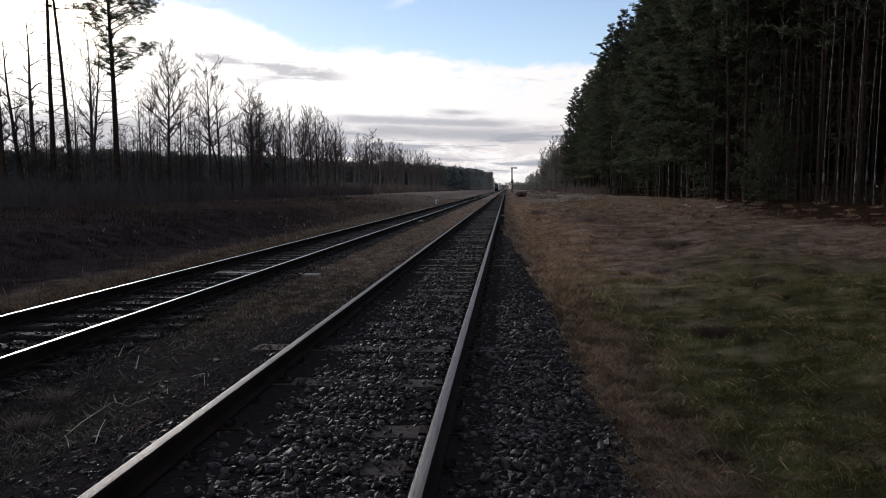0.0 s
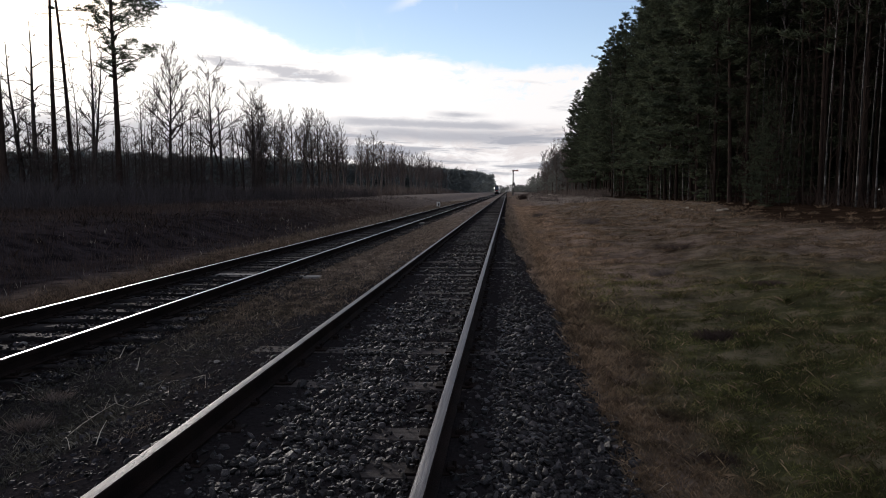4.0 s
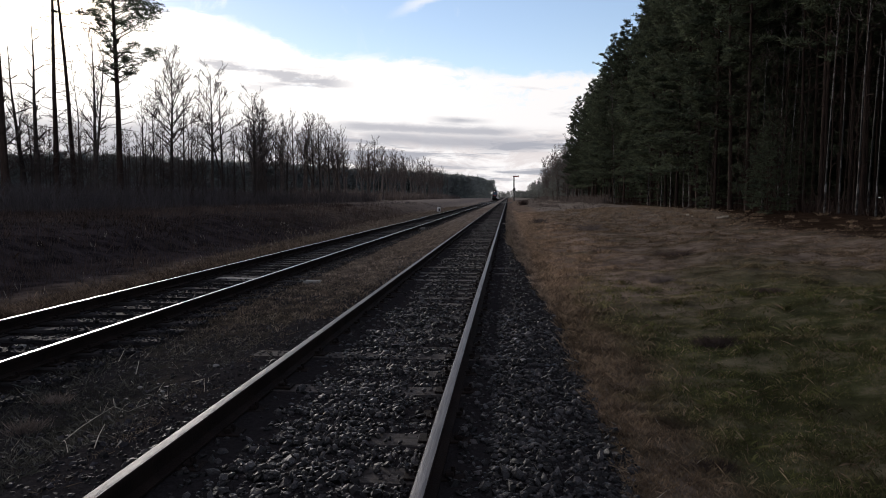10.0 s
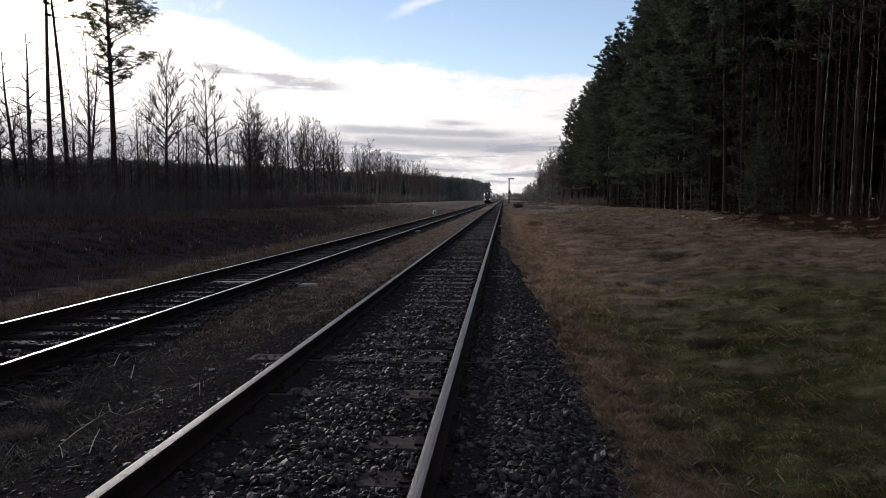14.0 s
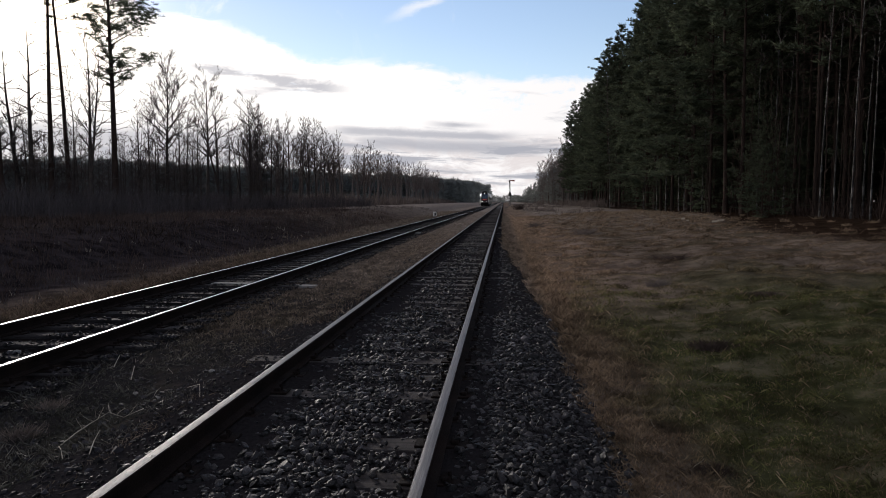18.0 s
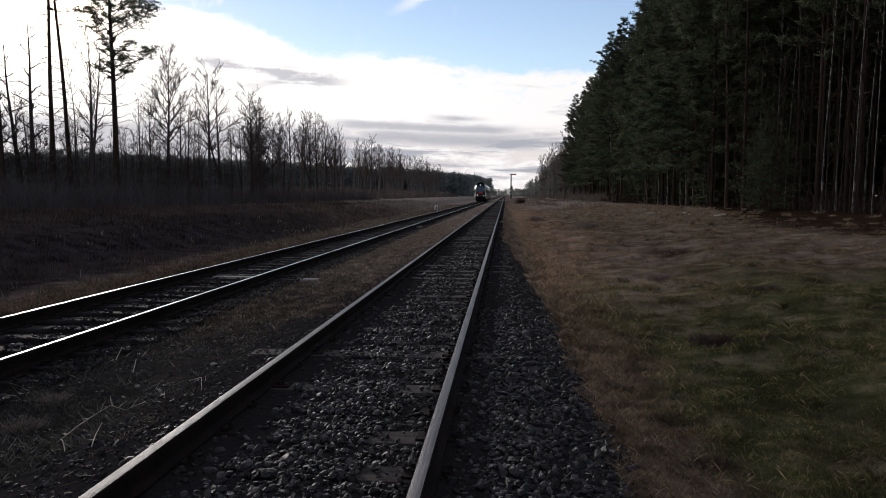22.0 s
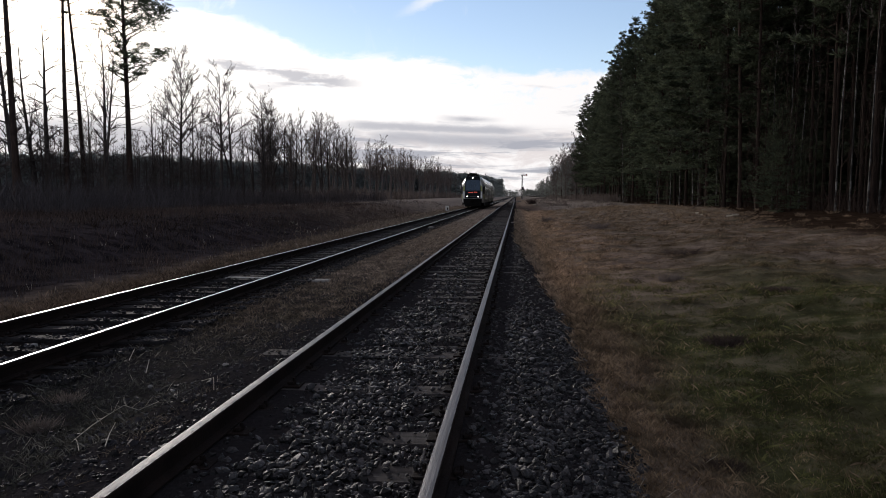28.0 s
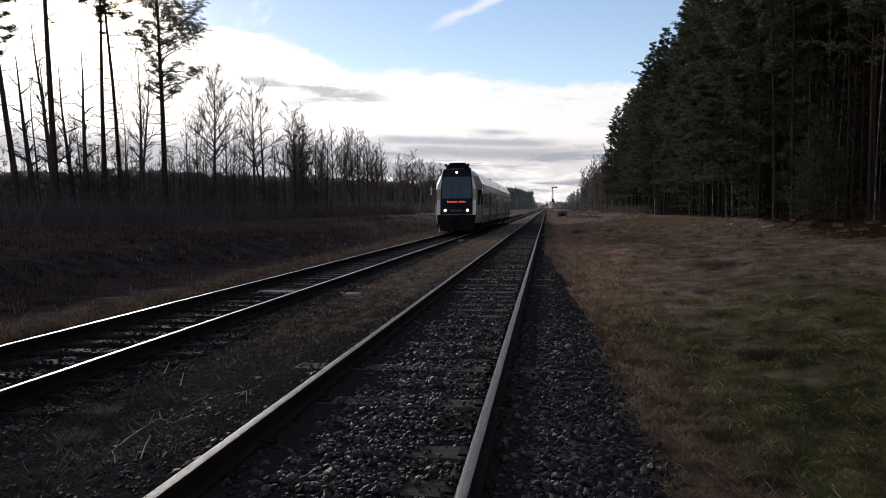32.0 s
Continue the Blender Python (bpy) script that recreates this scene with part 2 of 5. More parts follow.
def grass_material():
    """Blades: green or straw by patches, and from blade to blade; haze is painted into the far ones."""
    m = bpy.data.materials.new("grass_blades")
    m.use_nodes = True
    n = Nodes(m.node_tree)
    vec = n.add("ShaderNodeTexCoord").outputs["Object"]
    x, y, z = n.add("ShaderNodeSeparateXYZ", {0: vec}).outputs
    wide = n.noise(vec, 0.16, 4.0)
    patch = n.noise(vec, 0.9, 4.0)
    r = n.add("ShaderNodeNewGeometry").outputs["Random Per Island"]
    straw = n.mix(r, (0.140, 0.108, 0.083), (0.34, 0.266, 0.206))
    green = n.mix(r, (0.078, 0.094, 0.038), (0.185, 0.200, 0.086))
    far = n.step(n.math("ADD", y, n.math("MULTIPLY", n.math("SUBTRACT", wide, 0.5), 26.0)), 9.0, 18.0)
    side = n.step(n.math("ADD", x, n.math("MULTIPLY", n.math("SUBTRACT", patch, 0.5), 1.5)), 1.70, 1.05)
    fac = n.math("MAXIMUM", n.math("MAXIMUM", far, side), n.math("MULTIPLY", n.step(patch, 0.53, 0.69), 0.7))
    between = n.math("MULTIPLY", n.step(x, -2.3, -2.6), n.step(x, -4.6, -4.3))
    fac = n.math("MAXIMUM", fac, n.step(x, -6.0, -6.6))
    fac = n.math("MAXIMUM", fac, n.step(r, 0.80, 0.86))
    fac = n.math("ADD", 0.08, n.math("MULTIPLY", fac, 0.92))
    col = n.mix(fac, green, straw)
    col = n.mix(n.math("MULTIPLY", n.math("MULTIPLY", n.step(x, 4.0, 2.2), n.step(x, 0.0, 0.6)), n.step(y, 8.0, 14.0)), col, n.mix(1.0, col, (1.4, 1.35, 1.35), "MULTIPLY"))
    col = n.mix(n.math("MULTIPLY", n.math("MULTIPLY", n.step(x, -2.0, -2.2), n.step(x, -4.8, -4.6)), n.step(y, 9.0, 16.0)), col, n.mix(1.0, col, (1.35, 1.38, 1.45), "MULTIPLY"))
    # haze painted in: the bank's blades turn paler far off
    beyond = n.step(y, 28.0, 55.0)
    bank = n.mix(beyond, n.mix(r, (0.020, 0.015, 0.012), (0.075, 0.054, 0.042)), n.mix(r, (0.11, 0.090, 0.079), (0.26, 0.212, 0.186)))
    col = n.mix(n.step(x, -10.0, -11.5), col, bank)
    col = n.mix(n.math("MULTIPLY", n.step(x, -6.3, -6.8), n.step(y, 34.0, 14.0)), col, n.mix(1.0, col, (0.80, 0.76, 0.76), "MULTIPLY"))
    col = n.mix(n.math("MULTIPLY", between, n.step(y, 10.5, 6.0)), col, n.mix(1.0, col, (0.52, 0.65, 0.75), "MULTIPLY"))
    # haze painted in: all blades grow paler and bluer with distance
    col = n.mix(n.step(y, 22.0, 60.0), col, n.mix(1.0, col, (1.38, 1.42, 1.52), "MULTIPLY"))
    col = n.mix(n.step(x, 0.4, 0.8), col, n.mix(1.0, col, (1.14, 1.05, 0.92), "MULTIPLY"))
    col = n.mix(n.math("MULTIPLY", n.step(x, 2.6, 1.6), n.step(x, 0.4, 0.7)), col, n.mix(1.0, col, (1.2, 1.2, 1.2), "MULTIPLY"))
    col = n.mix(n.math("MULTIPLY", n.step(n.noise(vec, 1.5, 4.0, 0.6), 0.60, 0.44), 0.5), col, n.mix(1.0, col, (0.45, 0.47, 0.45), "MULTIPLY"))
    tufts = n.step(n.noise(vec, 3.6, 5.0, 0.65), 0.38, 0.62)
    col = n.mix(tufts, n.mix(1.0, col, (0.34, 0.34, 0.34), "MULTIPLY"), col)
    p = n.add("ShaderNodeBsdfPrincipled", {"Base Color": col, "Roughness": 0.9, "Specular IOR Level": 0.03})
    leaf = n.add("ShaderNodeMixShader", {0: 0.3, 1: p.outputs[0], 2: n.add("ShaderNodeBsdfTranslucent", {0: col}).outputs[0]})
    n.add("ShaderNodeOutputMaterial", {0: leaf.outputs[0]})
    return m


M_GROUND = ground_material()
M_GRASS = grass_material()
M_STONE = material("ballast_stone", (0.0125, 0.0110, 0.0115), (0.063, 0.055, 0.054), 5.0, 0.56, island=0.85, fine=60.0, bump=0.35, spec=0.32, skew=3.0)
M_STONE_LOOSE = material("loose_ballast_stone", (0.018, 0.016, 0.0165), (0.078, 0.070, 0.070), 14.0, 0.52, fine=90.0, bump=0.35, spec=0.4, spread=0.8)
M_STONE_DARK = material("sooty_ballast_stone", (0.016, 0.0145, 0.0165), (0.054, 0.050, 0.056), 5.0, 0.7, island=0.8, fine=60.0, bump=0.4, skew=3.0, spec=0.2)
M_SLEEPER = material("weathered_sleeper", (0.034, 0.030, 0.028), (0.092, 0.081, 0.076), 4.0, 0.85, fine=50.0, spread=0.35, stretch=(0.4, 3, 3), spec=0.12)
M_SLEEPER_DARK = material("tarred_sleeper", (0.014, 0.012, 0.012), (0.052, 0.046, 0.046), 4.0, 0.85, fine=50.0, spread=0.4, stretch=(0.4, 3, 3), spec=0.12)
M_RUST = material("rusty_rail_steel", (0.008, 0.0055, 0.005), (0.021, 0.0135, 0.011), 3.0, 0.85, fine=60.0, spec=0.12)
M_HEAD_DULL = material("dull_rail_head", (0.050, 0.045, 0.045), (0.150, 0.137, 0.137), 2.0, 0.56, metal=0.0, bump=0.3, fine=5.0, stretch=(45, 0.9, 1), spec=0.75)
M_HEAD_BRIGHT = material("polished_rail_head", (0.66, 0.65, 0.64), (0.82, 0.81, 0.80), 2.0, 0.42, metal=1.0, bump=0.02, stretch=(8, 0.4, 1))
M_BARK_PINE = material("pine_bark", (0.024, 0.017, 0.0145), (0.070, 0.047, 0.038), 2.0, 0.9, fine=22.0, bump=0.8, stretch=(3, 3, 0.8), spread=0.25, spec=0.05)
M_BARK_BARE = material("grey_brown_bark", (0.034, 0.028, 0.026), (0.085, 0.069, 0.062), 2.0, 0.9, fine=18.0, bump=0.5, stretch=(3, 3, 0.8), spread=0.25, spec=0.05)
M_BARK_BIRCH = material("birch_bark", (0.075, 0.070, 0.066), (0.235, 0.222, 0.210), 2.2, 0.7, fine=7.0, c=(0.016, 0.014, 0.013), stretch=(0.6, 0.6, 1.0), bump=0.3, spread=0.3)
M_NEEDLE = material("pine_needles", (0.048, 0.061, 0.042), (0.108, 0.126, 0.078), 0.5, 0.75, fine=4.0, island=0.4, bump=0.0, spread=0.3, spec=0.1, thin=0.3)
# these two needle colours are lightened to hold the haze of distance
M_NEEDLE_HAZE = material("far_needles", (0.10, 0.106, 0.098), (0.20, 0.204, 0.186), 0.05, 0.85, fine=0.6, island=0.35, bump=0.0, spec=0.1, thin=0.5)
M_NEEDLE_HILL_HAZE = material("hill_wood_needles", (0.16, 0.175, 0.173), (0.27, 0.287, 0.276), 0.05, 0.9, fine=0.6, island=0.25, bump=0.0, spec=0.05, thin=0.62)
# bare-tree bark in a paler copy, so that far trees look hazy
M_BARK_HAZE = material("pale_brown_bark", (0.075, 0.062, 0.057), (0.165, 0.137, 0.125), 2.0, 0.9, fine=18.0, bump=0.3, stretch=(3, 3, 0.8), spread=0.25, spec=0.05)
M_TWIG = material("red_brown_twigs", (0.048, 0.034, 0.029), (0.112, 0.079, 0.067), 0.6, 0.85, island=0.4, bump=0.0, spec=0.05)
# twigs lighter than the trunks, with some haze worked into the colour
M_FINE_TWIG = material("grey_fine_twigs", (0.075, 0.064, 0.061), (0.150, 0.127, 0.119), 0.6, 0.9, island=0.3, bump=0.0, spec=0.03, thin=0.15)
M_DARK_TWIG = material("dark_bank_twigs", (0.055, 0.049, 0.050), (0.115, 0.099, 0.100), 0.6, 0.9, island=0.3, bump=0.0, spec=0.03)
M_EDGE_TWIG = material("grey_brown_brush", (0.095, 0.077, 0.069), (0.20, 0.163, 0.146), 0.6, 0.85, island=0.4, bump=0.0, spec=0.05, thin=0.2)
M_STRAW = material("dry_straw", (0.30, 0.265, 0.21), (0.50, 0.455, 0.385), 3.0, 0.8, bump=0.0, island=0.35)
M_CONCRETE = material("weathered_concrete", (0.17, 0.16, 0.15), (0.28, 0.265, 0.25), 4.0, 0.85, fine=60.0)
M_WHITE = material("worn_white_paint", (0.62, 0.61, 0.58), (0.78, 0.77, 0.74), 4.0, 0.6)
M_BLACK = material("black_paint", (0.012, 0.012, 0.013), (0.028, 0.027, 0.027), 4.0, 0.5)
M_SIGNAL = material("grey_mast_paint", (0.07, 0.07, 0.07), (0.13, 0.125, 0.12), 3.0, 0.6)
M_RED = material("red_enamel", (0.17, 0.03, 0.022), (0.23, 0.045, 0.033), 4.0, 0.5)
M_ROAD = material("pale_road_surface", (0.13, 0.12, 0.11), (0.20, 0.19, 0.18), 1.2, 0.85, fine=30.0)
M_WOOD = material("cut_pale_wood", (0.40, 0.34, 0.26), (0.58, 0.52, 0.43), 4.0, 0.8, stretch=(1, 6, 1))
M_BODY = material("grey_cream_coach_paint", (0.36, 0.355, 0.335), (0.44, 0.43, 0.405), 0.6, 0.3, fine=8.0, bump=0.03, spec=0.5)
M_SILVER = material("silver_roof_paint", (0.62, 0.63, 0.65), (0.72, 0.73, 0.75), 0.6, 0.26, metal=0.7, fine=8.0, bump=0.03)
M_YELLOW = material("olive_yellow_paint", (0.27, 0.28, 0.07), (0.34, 0.34, 0.10), 0.8, 0.32, fine=8.0, bump=0.03, spec=0.5)
M_MASK = material("gloss_black_mask", (0.008, 0.008, 0.010), (0.014, 0.014, 0.017), 1.0, 0.35, bump=0.0, spec=0.08)
M_GLASS = material("tinted_cab_glass", (0.010, 0.015, 0.026), (0.016, 0.022, 0.036), 1.0, 0.06, bump=0.0, spec=0.75)
M_UNDER = material("grimy_underframe", (0.006, 0.0056, 0.0055), (0.016, 0.015, 0.014), 2.0, 0.85, spec=0.06)
M_LAMP = material("lit_headlamp", (1.0, 0.86, 0.78), (1.0, 0.88, 0.80), 1.0, 0.3, bump=0.0, emit=5.0)
M_LED = material("lit_destination_dots", (0.85, 0.10, 0.07), (0.9, 0.14, 0.09), 1.0, 0.4, bump=0.0, emit=0.7)
M_DOOR = material("dark_green_door_paint", (0.03, 0.05, 0.03), (0.05, 0.07, 0.04), 1.0, 0.35, bump=0.02)


# ---------------------------------------------------------------- mesh helpers
def mesh_ob(name, verts, faces, mat, parent=None, label="", smooth=False):
    me = bpy.data.meshes.new(name)
    if isinstance(verts, np.ndarray):
        verts = verts.tolist()
    if isinstance(faces, np.ndarray):
        faces = faces.tolist()
    me.from_pydata(verts, [], faces)
    me.materials.append(mat)
    if smooth:
        me.polygons.foreach_set("use_smooth", [True] * len(me.polygons))
    me.update()
    ob = new(name, me)
    if parent:
        ob.parent = parent
    if label:
        ob["label"] = label
    return ob


def part(name, bm, mat, parent=None, label="", smooth=False):
    me = bpy.data.meshes.new(name)
    bmesh.ops.recalc_face_normals(bm, faces=bm.faces)
    bm.to_mesh(me)
    bm.free()
    me.materials.append(mat)
    if smooth:
        me.polygons.foreach_set("use_smooth", [True] * len(me.polygons))
    ob = new(name, me)
    if parent:
        ob.parent = parent
    if label:
        ob["label"] = label
    return ob


def box(bm, cx, cy, cz, sx, sy, sz, bevel=0.0, m=None):
    r = bmesh.ops.create_cube(bm, size=1.0, matrix=(m or Matrix()) @ Matrix.Translation((cx, cy, cz)) @ Matrix.Diagonal((sx, sy, sz, 1)))
    if bevel:
        edges = list({e for v in r["verts"] for e in v.link_edges})
        bmesh.ops.bevel(bm, geom=edges, offset=bevel, segments=1, affect="EDGES")
    return bm


def rod(bm, a, b, r, r2=None, n=10):
    a, b = Vector(a), Vector(b)
    d = b - a
    m = Matrix.Translation((a + b) / 2) @ d.to_track_quat("Z", "Y").to_matrix().to_4x4()
    bmesh.ops.create_cone(bm, cap_ends=True, segments=n, radius1=r, radius2=r if r2 is None else r2, depth=d.length, matrix=m)
    return bm


def fresh():
    return bmesh.new()


# ---------------------------------------------------------------- ground
PROFILE = ((-4500, 2.0), (-60, 1.0), (-28, 0.53), (-14, 0.48), (-12.6, 0.25), (-10.6, -0.36), (-10.0, -0.42), (-8, -0.40), (-7.1, -0.36), (-6.7, -0.29),
           (-4.0, -0.285), (-3.4, -0.28), (-2.85, -0.235), (-2.5, -0.158), (-2.04, -0.158), (-1.97, -0.162), (-1.58, -0.161), (-1.45, -0.174), (-0.36, -0.174), (-0.31, -0.158), (0.12, -0.158), (0.7, -0.29), (1.2, -0.28), (4, -0.07),
           (10, 0.34), (15, 0.53), (60, 1.0), (4500, 2.0))
PX, PZ = np.array([p[0] for p in PROFILE]), np.array([p[1] for p in PROFILE])


def lumps(x, y):
    return (np.sin(1.31 * x + 0.7 * y + 1.0) * np.sin(0.93 * y - 0.4 * x) * 0.5 + np.sin(3.1 * x - 1.3 * y) * np.sin(2.3 * y + 1.1 * x + 2.0) * 0.3
            + np.sin(7.3 * x + 2.0 * y) * np.sin(6.1 * y - 3.0 * x + 0.5) * 0.2)


def gz(x, y):
    """Height of the ground."""
    x, y = np.asarray(x, float), np.asarray(y, float)
    z = np.interp(x, PX, PZ)
    rough = np.clip((x - 0.9) / 1.5, 0, 1) * 0.13 + np.clip((-7.0 - x) / 2.5, 0, 1) * 0.06 + np.clip((-2.7 - x) / 0.4, 0, 1) * np.clip((x + 4.2) / 0.4, 0, 1) * 0.03
    return z + rough * lumps(x, y)


def axis(parts):
    out = []
    for a, b, s in parts:
        out.append(np.arange(a, b, s))
    return np.concatenate(out + [np.array([parts[-1][1]])])


def build_ground():
    gx = axis([(-4500, -500, 800), (-500, -100, 50), (-100, -40, 6), (-40, -16, 0.8), (-16, -7, 0.22), (-7, 1.0, 0.16), (1.0, 10, 0.22), (10, 20, 0.5),
               (20, 60, 4), (60, 500, 44), (500, 4500, 800)])
    gy = axis([(-800, -40, 190), (-40, 0, 5), (0, 22, 0.22), (22, 60, 0.8), (60, 200, 4), (200, 600, 25), (600, 4600, 500)])
    X, Y = np.meshgrid(gx, gy)
    Z = gz(X, Y)
    v = np.stack([X.ravel(), Y.ravel(), Z.ravel()], 1)
    nx, ny = len(gx), len(gy)
    i = (np.arange(ny - 1)[:, None] * nx + np.arange(nx - 1)[None, :]).ravel()
    f = np.stack([i, i + 1, i + nx + 1, i + nx], 1)
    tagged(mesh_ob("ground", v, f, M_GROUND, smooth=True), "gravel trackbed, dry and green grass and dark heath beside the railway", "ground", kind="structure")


build_ground()


# ---------------------------------------------------------------- tracks
def rail(name, x, top, mat, parent, wide, y0=-12.0, y1=900.0):
    """A flat-bottomed rail: foot, web and head, with a worn bright running face."""
    half = [(0.0625, -0.149), (0.0625, -0.139), (0.012, -0.120), (0.008, -0.050), (0.034, -0.038), (0.036, -0.010), (0.031, -0.003), (0.018, -0.0005), (0.010, 0.0)]
    prof = half + [(-a, b) for a, b in reversed(half)]
    ys = [y0, 0, 10, 30, 80, 200, 500, y1]
    v = [(x + a, y, top + b) for y in ys for a, b in prof]
    k = len(prof)
    f, head = [], []
    for j in range(len(ys) - 1):
        for i in range(k):
            f.append((j * k + i, j * k + (i + 1) % k, (j + 1) * k + (i + 1) % k, (j + 1) * k + i))
            head.append(1 if i in (7, 8, 9) or (wide and i in (6, 10)) else 0)
    f.append(tuple(range(k)))
    f.append(tuple(range((len(ys) - 1) * k, len(ys) * k)))
    ob = mesh_ob(name, v, f, M_RUST, parent)
    ob.data.materials.append(mat)
    ob.data.polygons.foreach_set("material_index", head + [0, 0])
    bm = bmesh.new()
    bm.from_mesh(ob.data)
    bmesh.ops.recalc_face_normals(bm, faces=bm.faces)
    bm.to_mesh(ob.data)
    bm.free()
    return ob


TRACKS = (("near", -1.16, 0.0, M_HEAD_DULL), ("far", -5.23, -0.085, M_HEAD_BRIGHT))


def sleeper_mesh(seed, mat):
    rnd = random.Random(seed)
    bm = fresh()
    box(bm, 0, 0, -0.07, 2.6, 0.25, 0.14, 0.012)
    for v in bm.verts:
        v.co += Vector((rnd.uniform(-1, 1) * 0.02, rnd.uniform(-1, 1) * 0.008, rnd.uniform(-1, 1) * 0.005))
    me = bpy.data.meshes.new("sleeper")
    bmesh.ops.recalc_face_normals(bm, faces=bm.faces)
    bm.to_mesh(me)
    bm.free()
    me.materials.append(mat)
    return me


def clip_mesh():
    """A ribbed plate with two bolts, on either side of the rail foot."""
    bm = fresh()
    box(bm, 0, 0, 0.008, 0.34, 0.16, 0.016, 0.004)
    for s in (-1, 1):
        box(bm, s * 0.085, 0, 0.028, 0.05, 0.09, 0.028, 0.006)
        rod(bm, (s * 0.105, 0, 0.016), (s * 0.105, 0, 0.066), 0.013, n=6)
    me = bpy.data.meshes.new("clip")
    bmesh.ops.recalc_face_normals(bm, faces=bm.faces)
    bm.to_mesh(me)
    bm.free()
    me.materials.append(M_RUST)
    return me


def build_tracks():
    clip = clip_mesh()
    rnd = random.Random(5)
    for which, x, top, mat in TRACKS:
        root = new("railway_track")
        tagged(root, "dull brownish siding rails on grey sleepers in ballast" if which == "near" else "bright polished main line rails on dark sleepers in ballast",
               "railway track", "railway tracks", "structure")
        for s in (-0.75, 0.75):
            rail("rail", x + s, top, mat, root, which == "near")
        y0 = 0.35 if which == "near" else 0.1
        wood = M_SLEEPER if which == "near" else M_SLEEPER_DARK
        meshes = [sleeper_mesh(i, wood) for i in range(6)]
        for i in range(-16, 260):
            y = y0 + 0.6 * i - 0.6 + rnd.uniform(-0.025, 0.025)
            ob = new("sleeper", meshes[rnd.randrange(6)])
            ob.parent = root
            ob.matrix_basis = pose(x + rnd.uniform(-0.03, 0.03), y, top - 0.165 + rnd.uniform(-0.012, 0.008), 0, 0, rnd.uniform(-0.6, 0.6))
            if 2 < y < 30:
                for s in (-0.75, 0.75):
                    c = new("clip", clip)
                    c.parent = ob
                    c.matrix_basis = Matrix.Translation((s, 0, 0.0))
        v, f = [], []
        for i in range(260, 1100):
            y = y0 + 0.6 * i - 0.6
            b = len(v)
            v += [(x + sx * 1.3, y + sy * 0.125, top - 0.165 + sz) for sz in (-0.14, 0) for sx, sy in ((-1, -1), (1, -1), (1, 1), (-1, 1))]
            f += [tuple(b + k for k in q) for q in ((4, 5, 6, 7), (0, 1, 5, 4), (1, 2, 6, 5), (2, 3, 7, 6), (3, 0, 4, 7))]
        tagged(mesh_ob("far_sleepers", v, f, wood, root), kind="stuff")


build_tracks()


# ---------------------------------------------------------------- ballast, grass and litter on the ground
RNG = np.random.default_rng(11)
CUBE = np.array([(-1, -1, -1), (1, -1, -1), (1, 1, -1), (-1, 1, -1), (-1, -1, 1), (1, -1, 1), (1, 1, 1), (-1, 1, 1)], float)
CUBE_F = np.array([(0, 3, 2, 1), (4, 5, 6, 7), (0, 1, 5, 4), (1, 2, 6, 5), (2, 3, 7, 6), (3, 0, 4, 7)])


def turn_matrices(n):
    q = RNG.normal(size=(n, 4))
    q /= np.linalg.norm(q, axis=1)[:, None]
    w, x, y, z = q.T
    return np.stack([np.stack([1 - 2 * (y * y + z * z), 2 * (x * y - z * w), 2 * (x * z + y * w)], 1),
                     np.stack([2 * (x * y + z * w), 1 - 2 * (x * x + z * z), 2 * (y * z - x * w)], 1),
                     np.stack([2 * (x * z - y * w), 2 * (y * z + x * w), 1 - 2 * (x * x + y * y)], 1)], 1)


def icosahedron():
    bm = bmesh.new()
    bmesh.ops.create_icosphere(bm, subdivisions=1, radius=1.0)
    bm.verts.ensure_lookup_table()
    v, f = np.array([tuple(q.co) for q in bm.verts]), np.array([[q.index for q in fc.verts] for fc in bm.faces])
    bm.free()
    return v, f


ICO, ICO_F = icosahedron()


def stones(x, y, z, size, full=False):
    """Broken stones with blunted corners; those further off have eight corners only."""
    n = len(x)
    base, faces = (ICO * 1.12, ICO_F) if full else (CUBE * 0.8, CUBE_F)
    k = len(base)
    shape = (base[None] * RNG.uniform(0.62, 1.10, (n, k, 1)) + RNG.normal(0, 0.10, (n, k, 3))) * RNG.uniform(0.42, 1.08, (n, 1, 3)) * 0.62
    v = np.einsum("nij,nkj->nki", turn_matrices(n), shape) * size[:, None, None]
    v[:, :, 2] *= 0.78
    v += np.stack([x, y, z], 1)[:, None]
    f = (np.arange(n) * k)[:, None, None] + faces[None]
    return v.reshape(-1, 3), f.reshape(-1, faces.shape[1])


def spread_y(n, a, b):
    return a * np.exp(RNG.uniform(0, 1, n) * math.log(b / a))


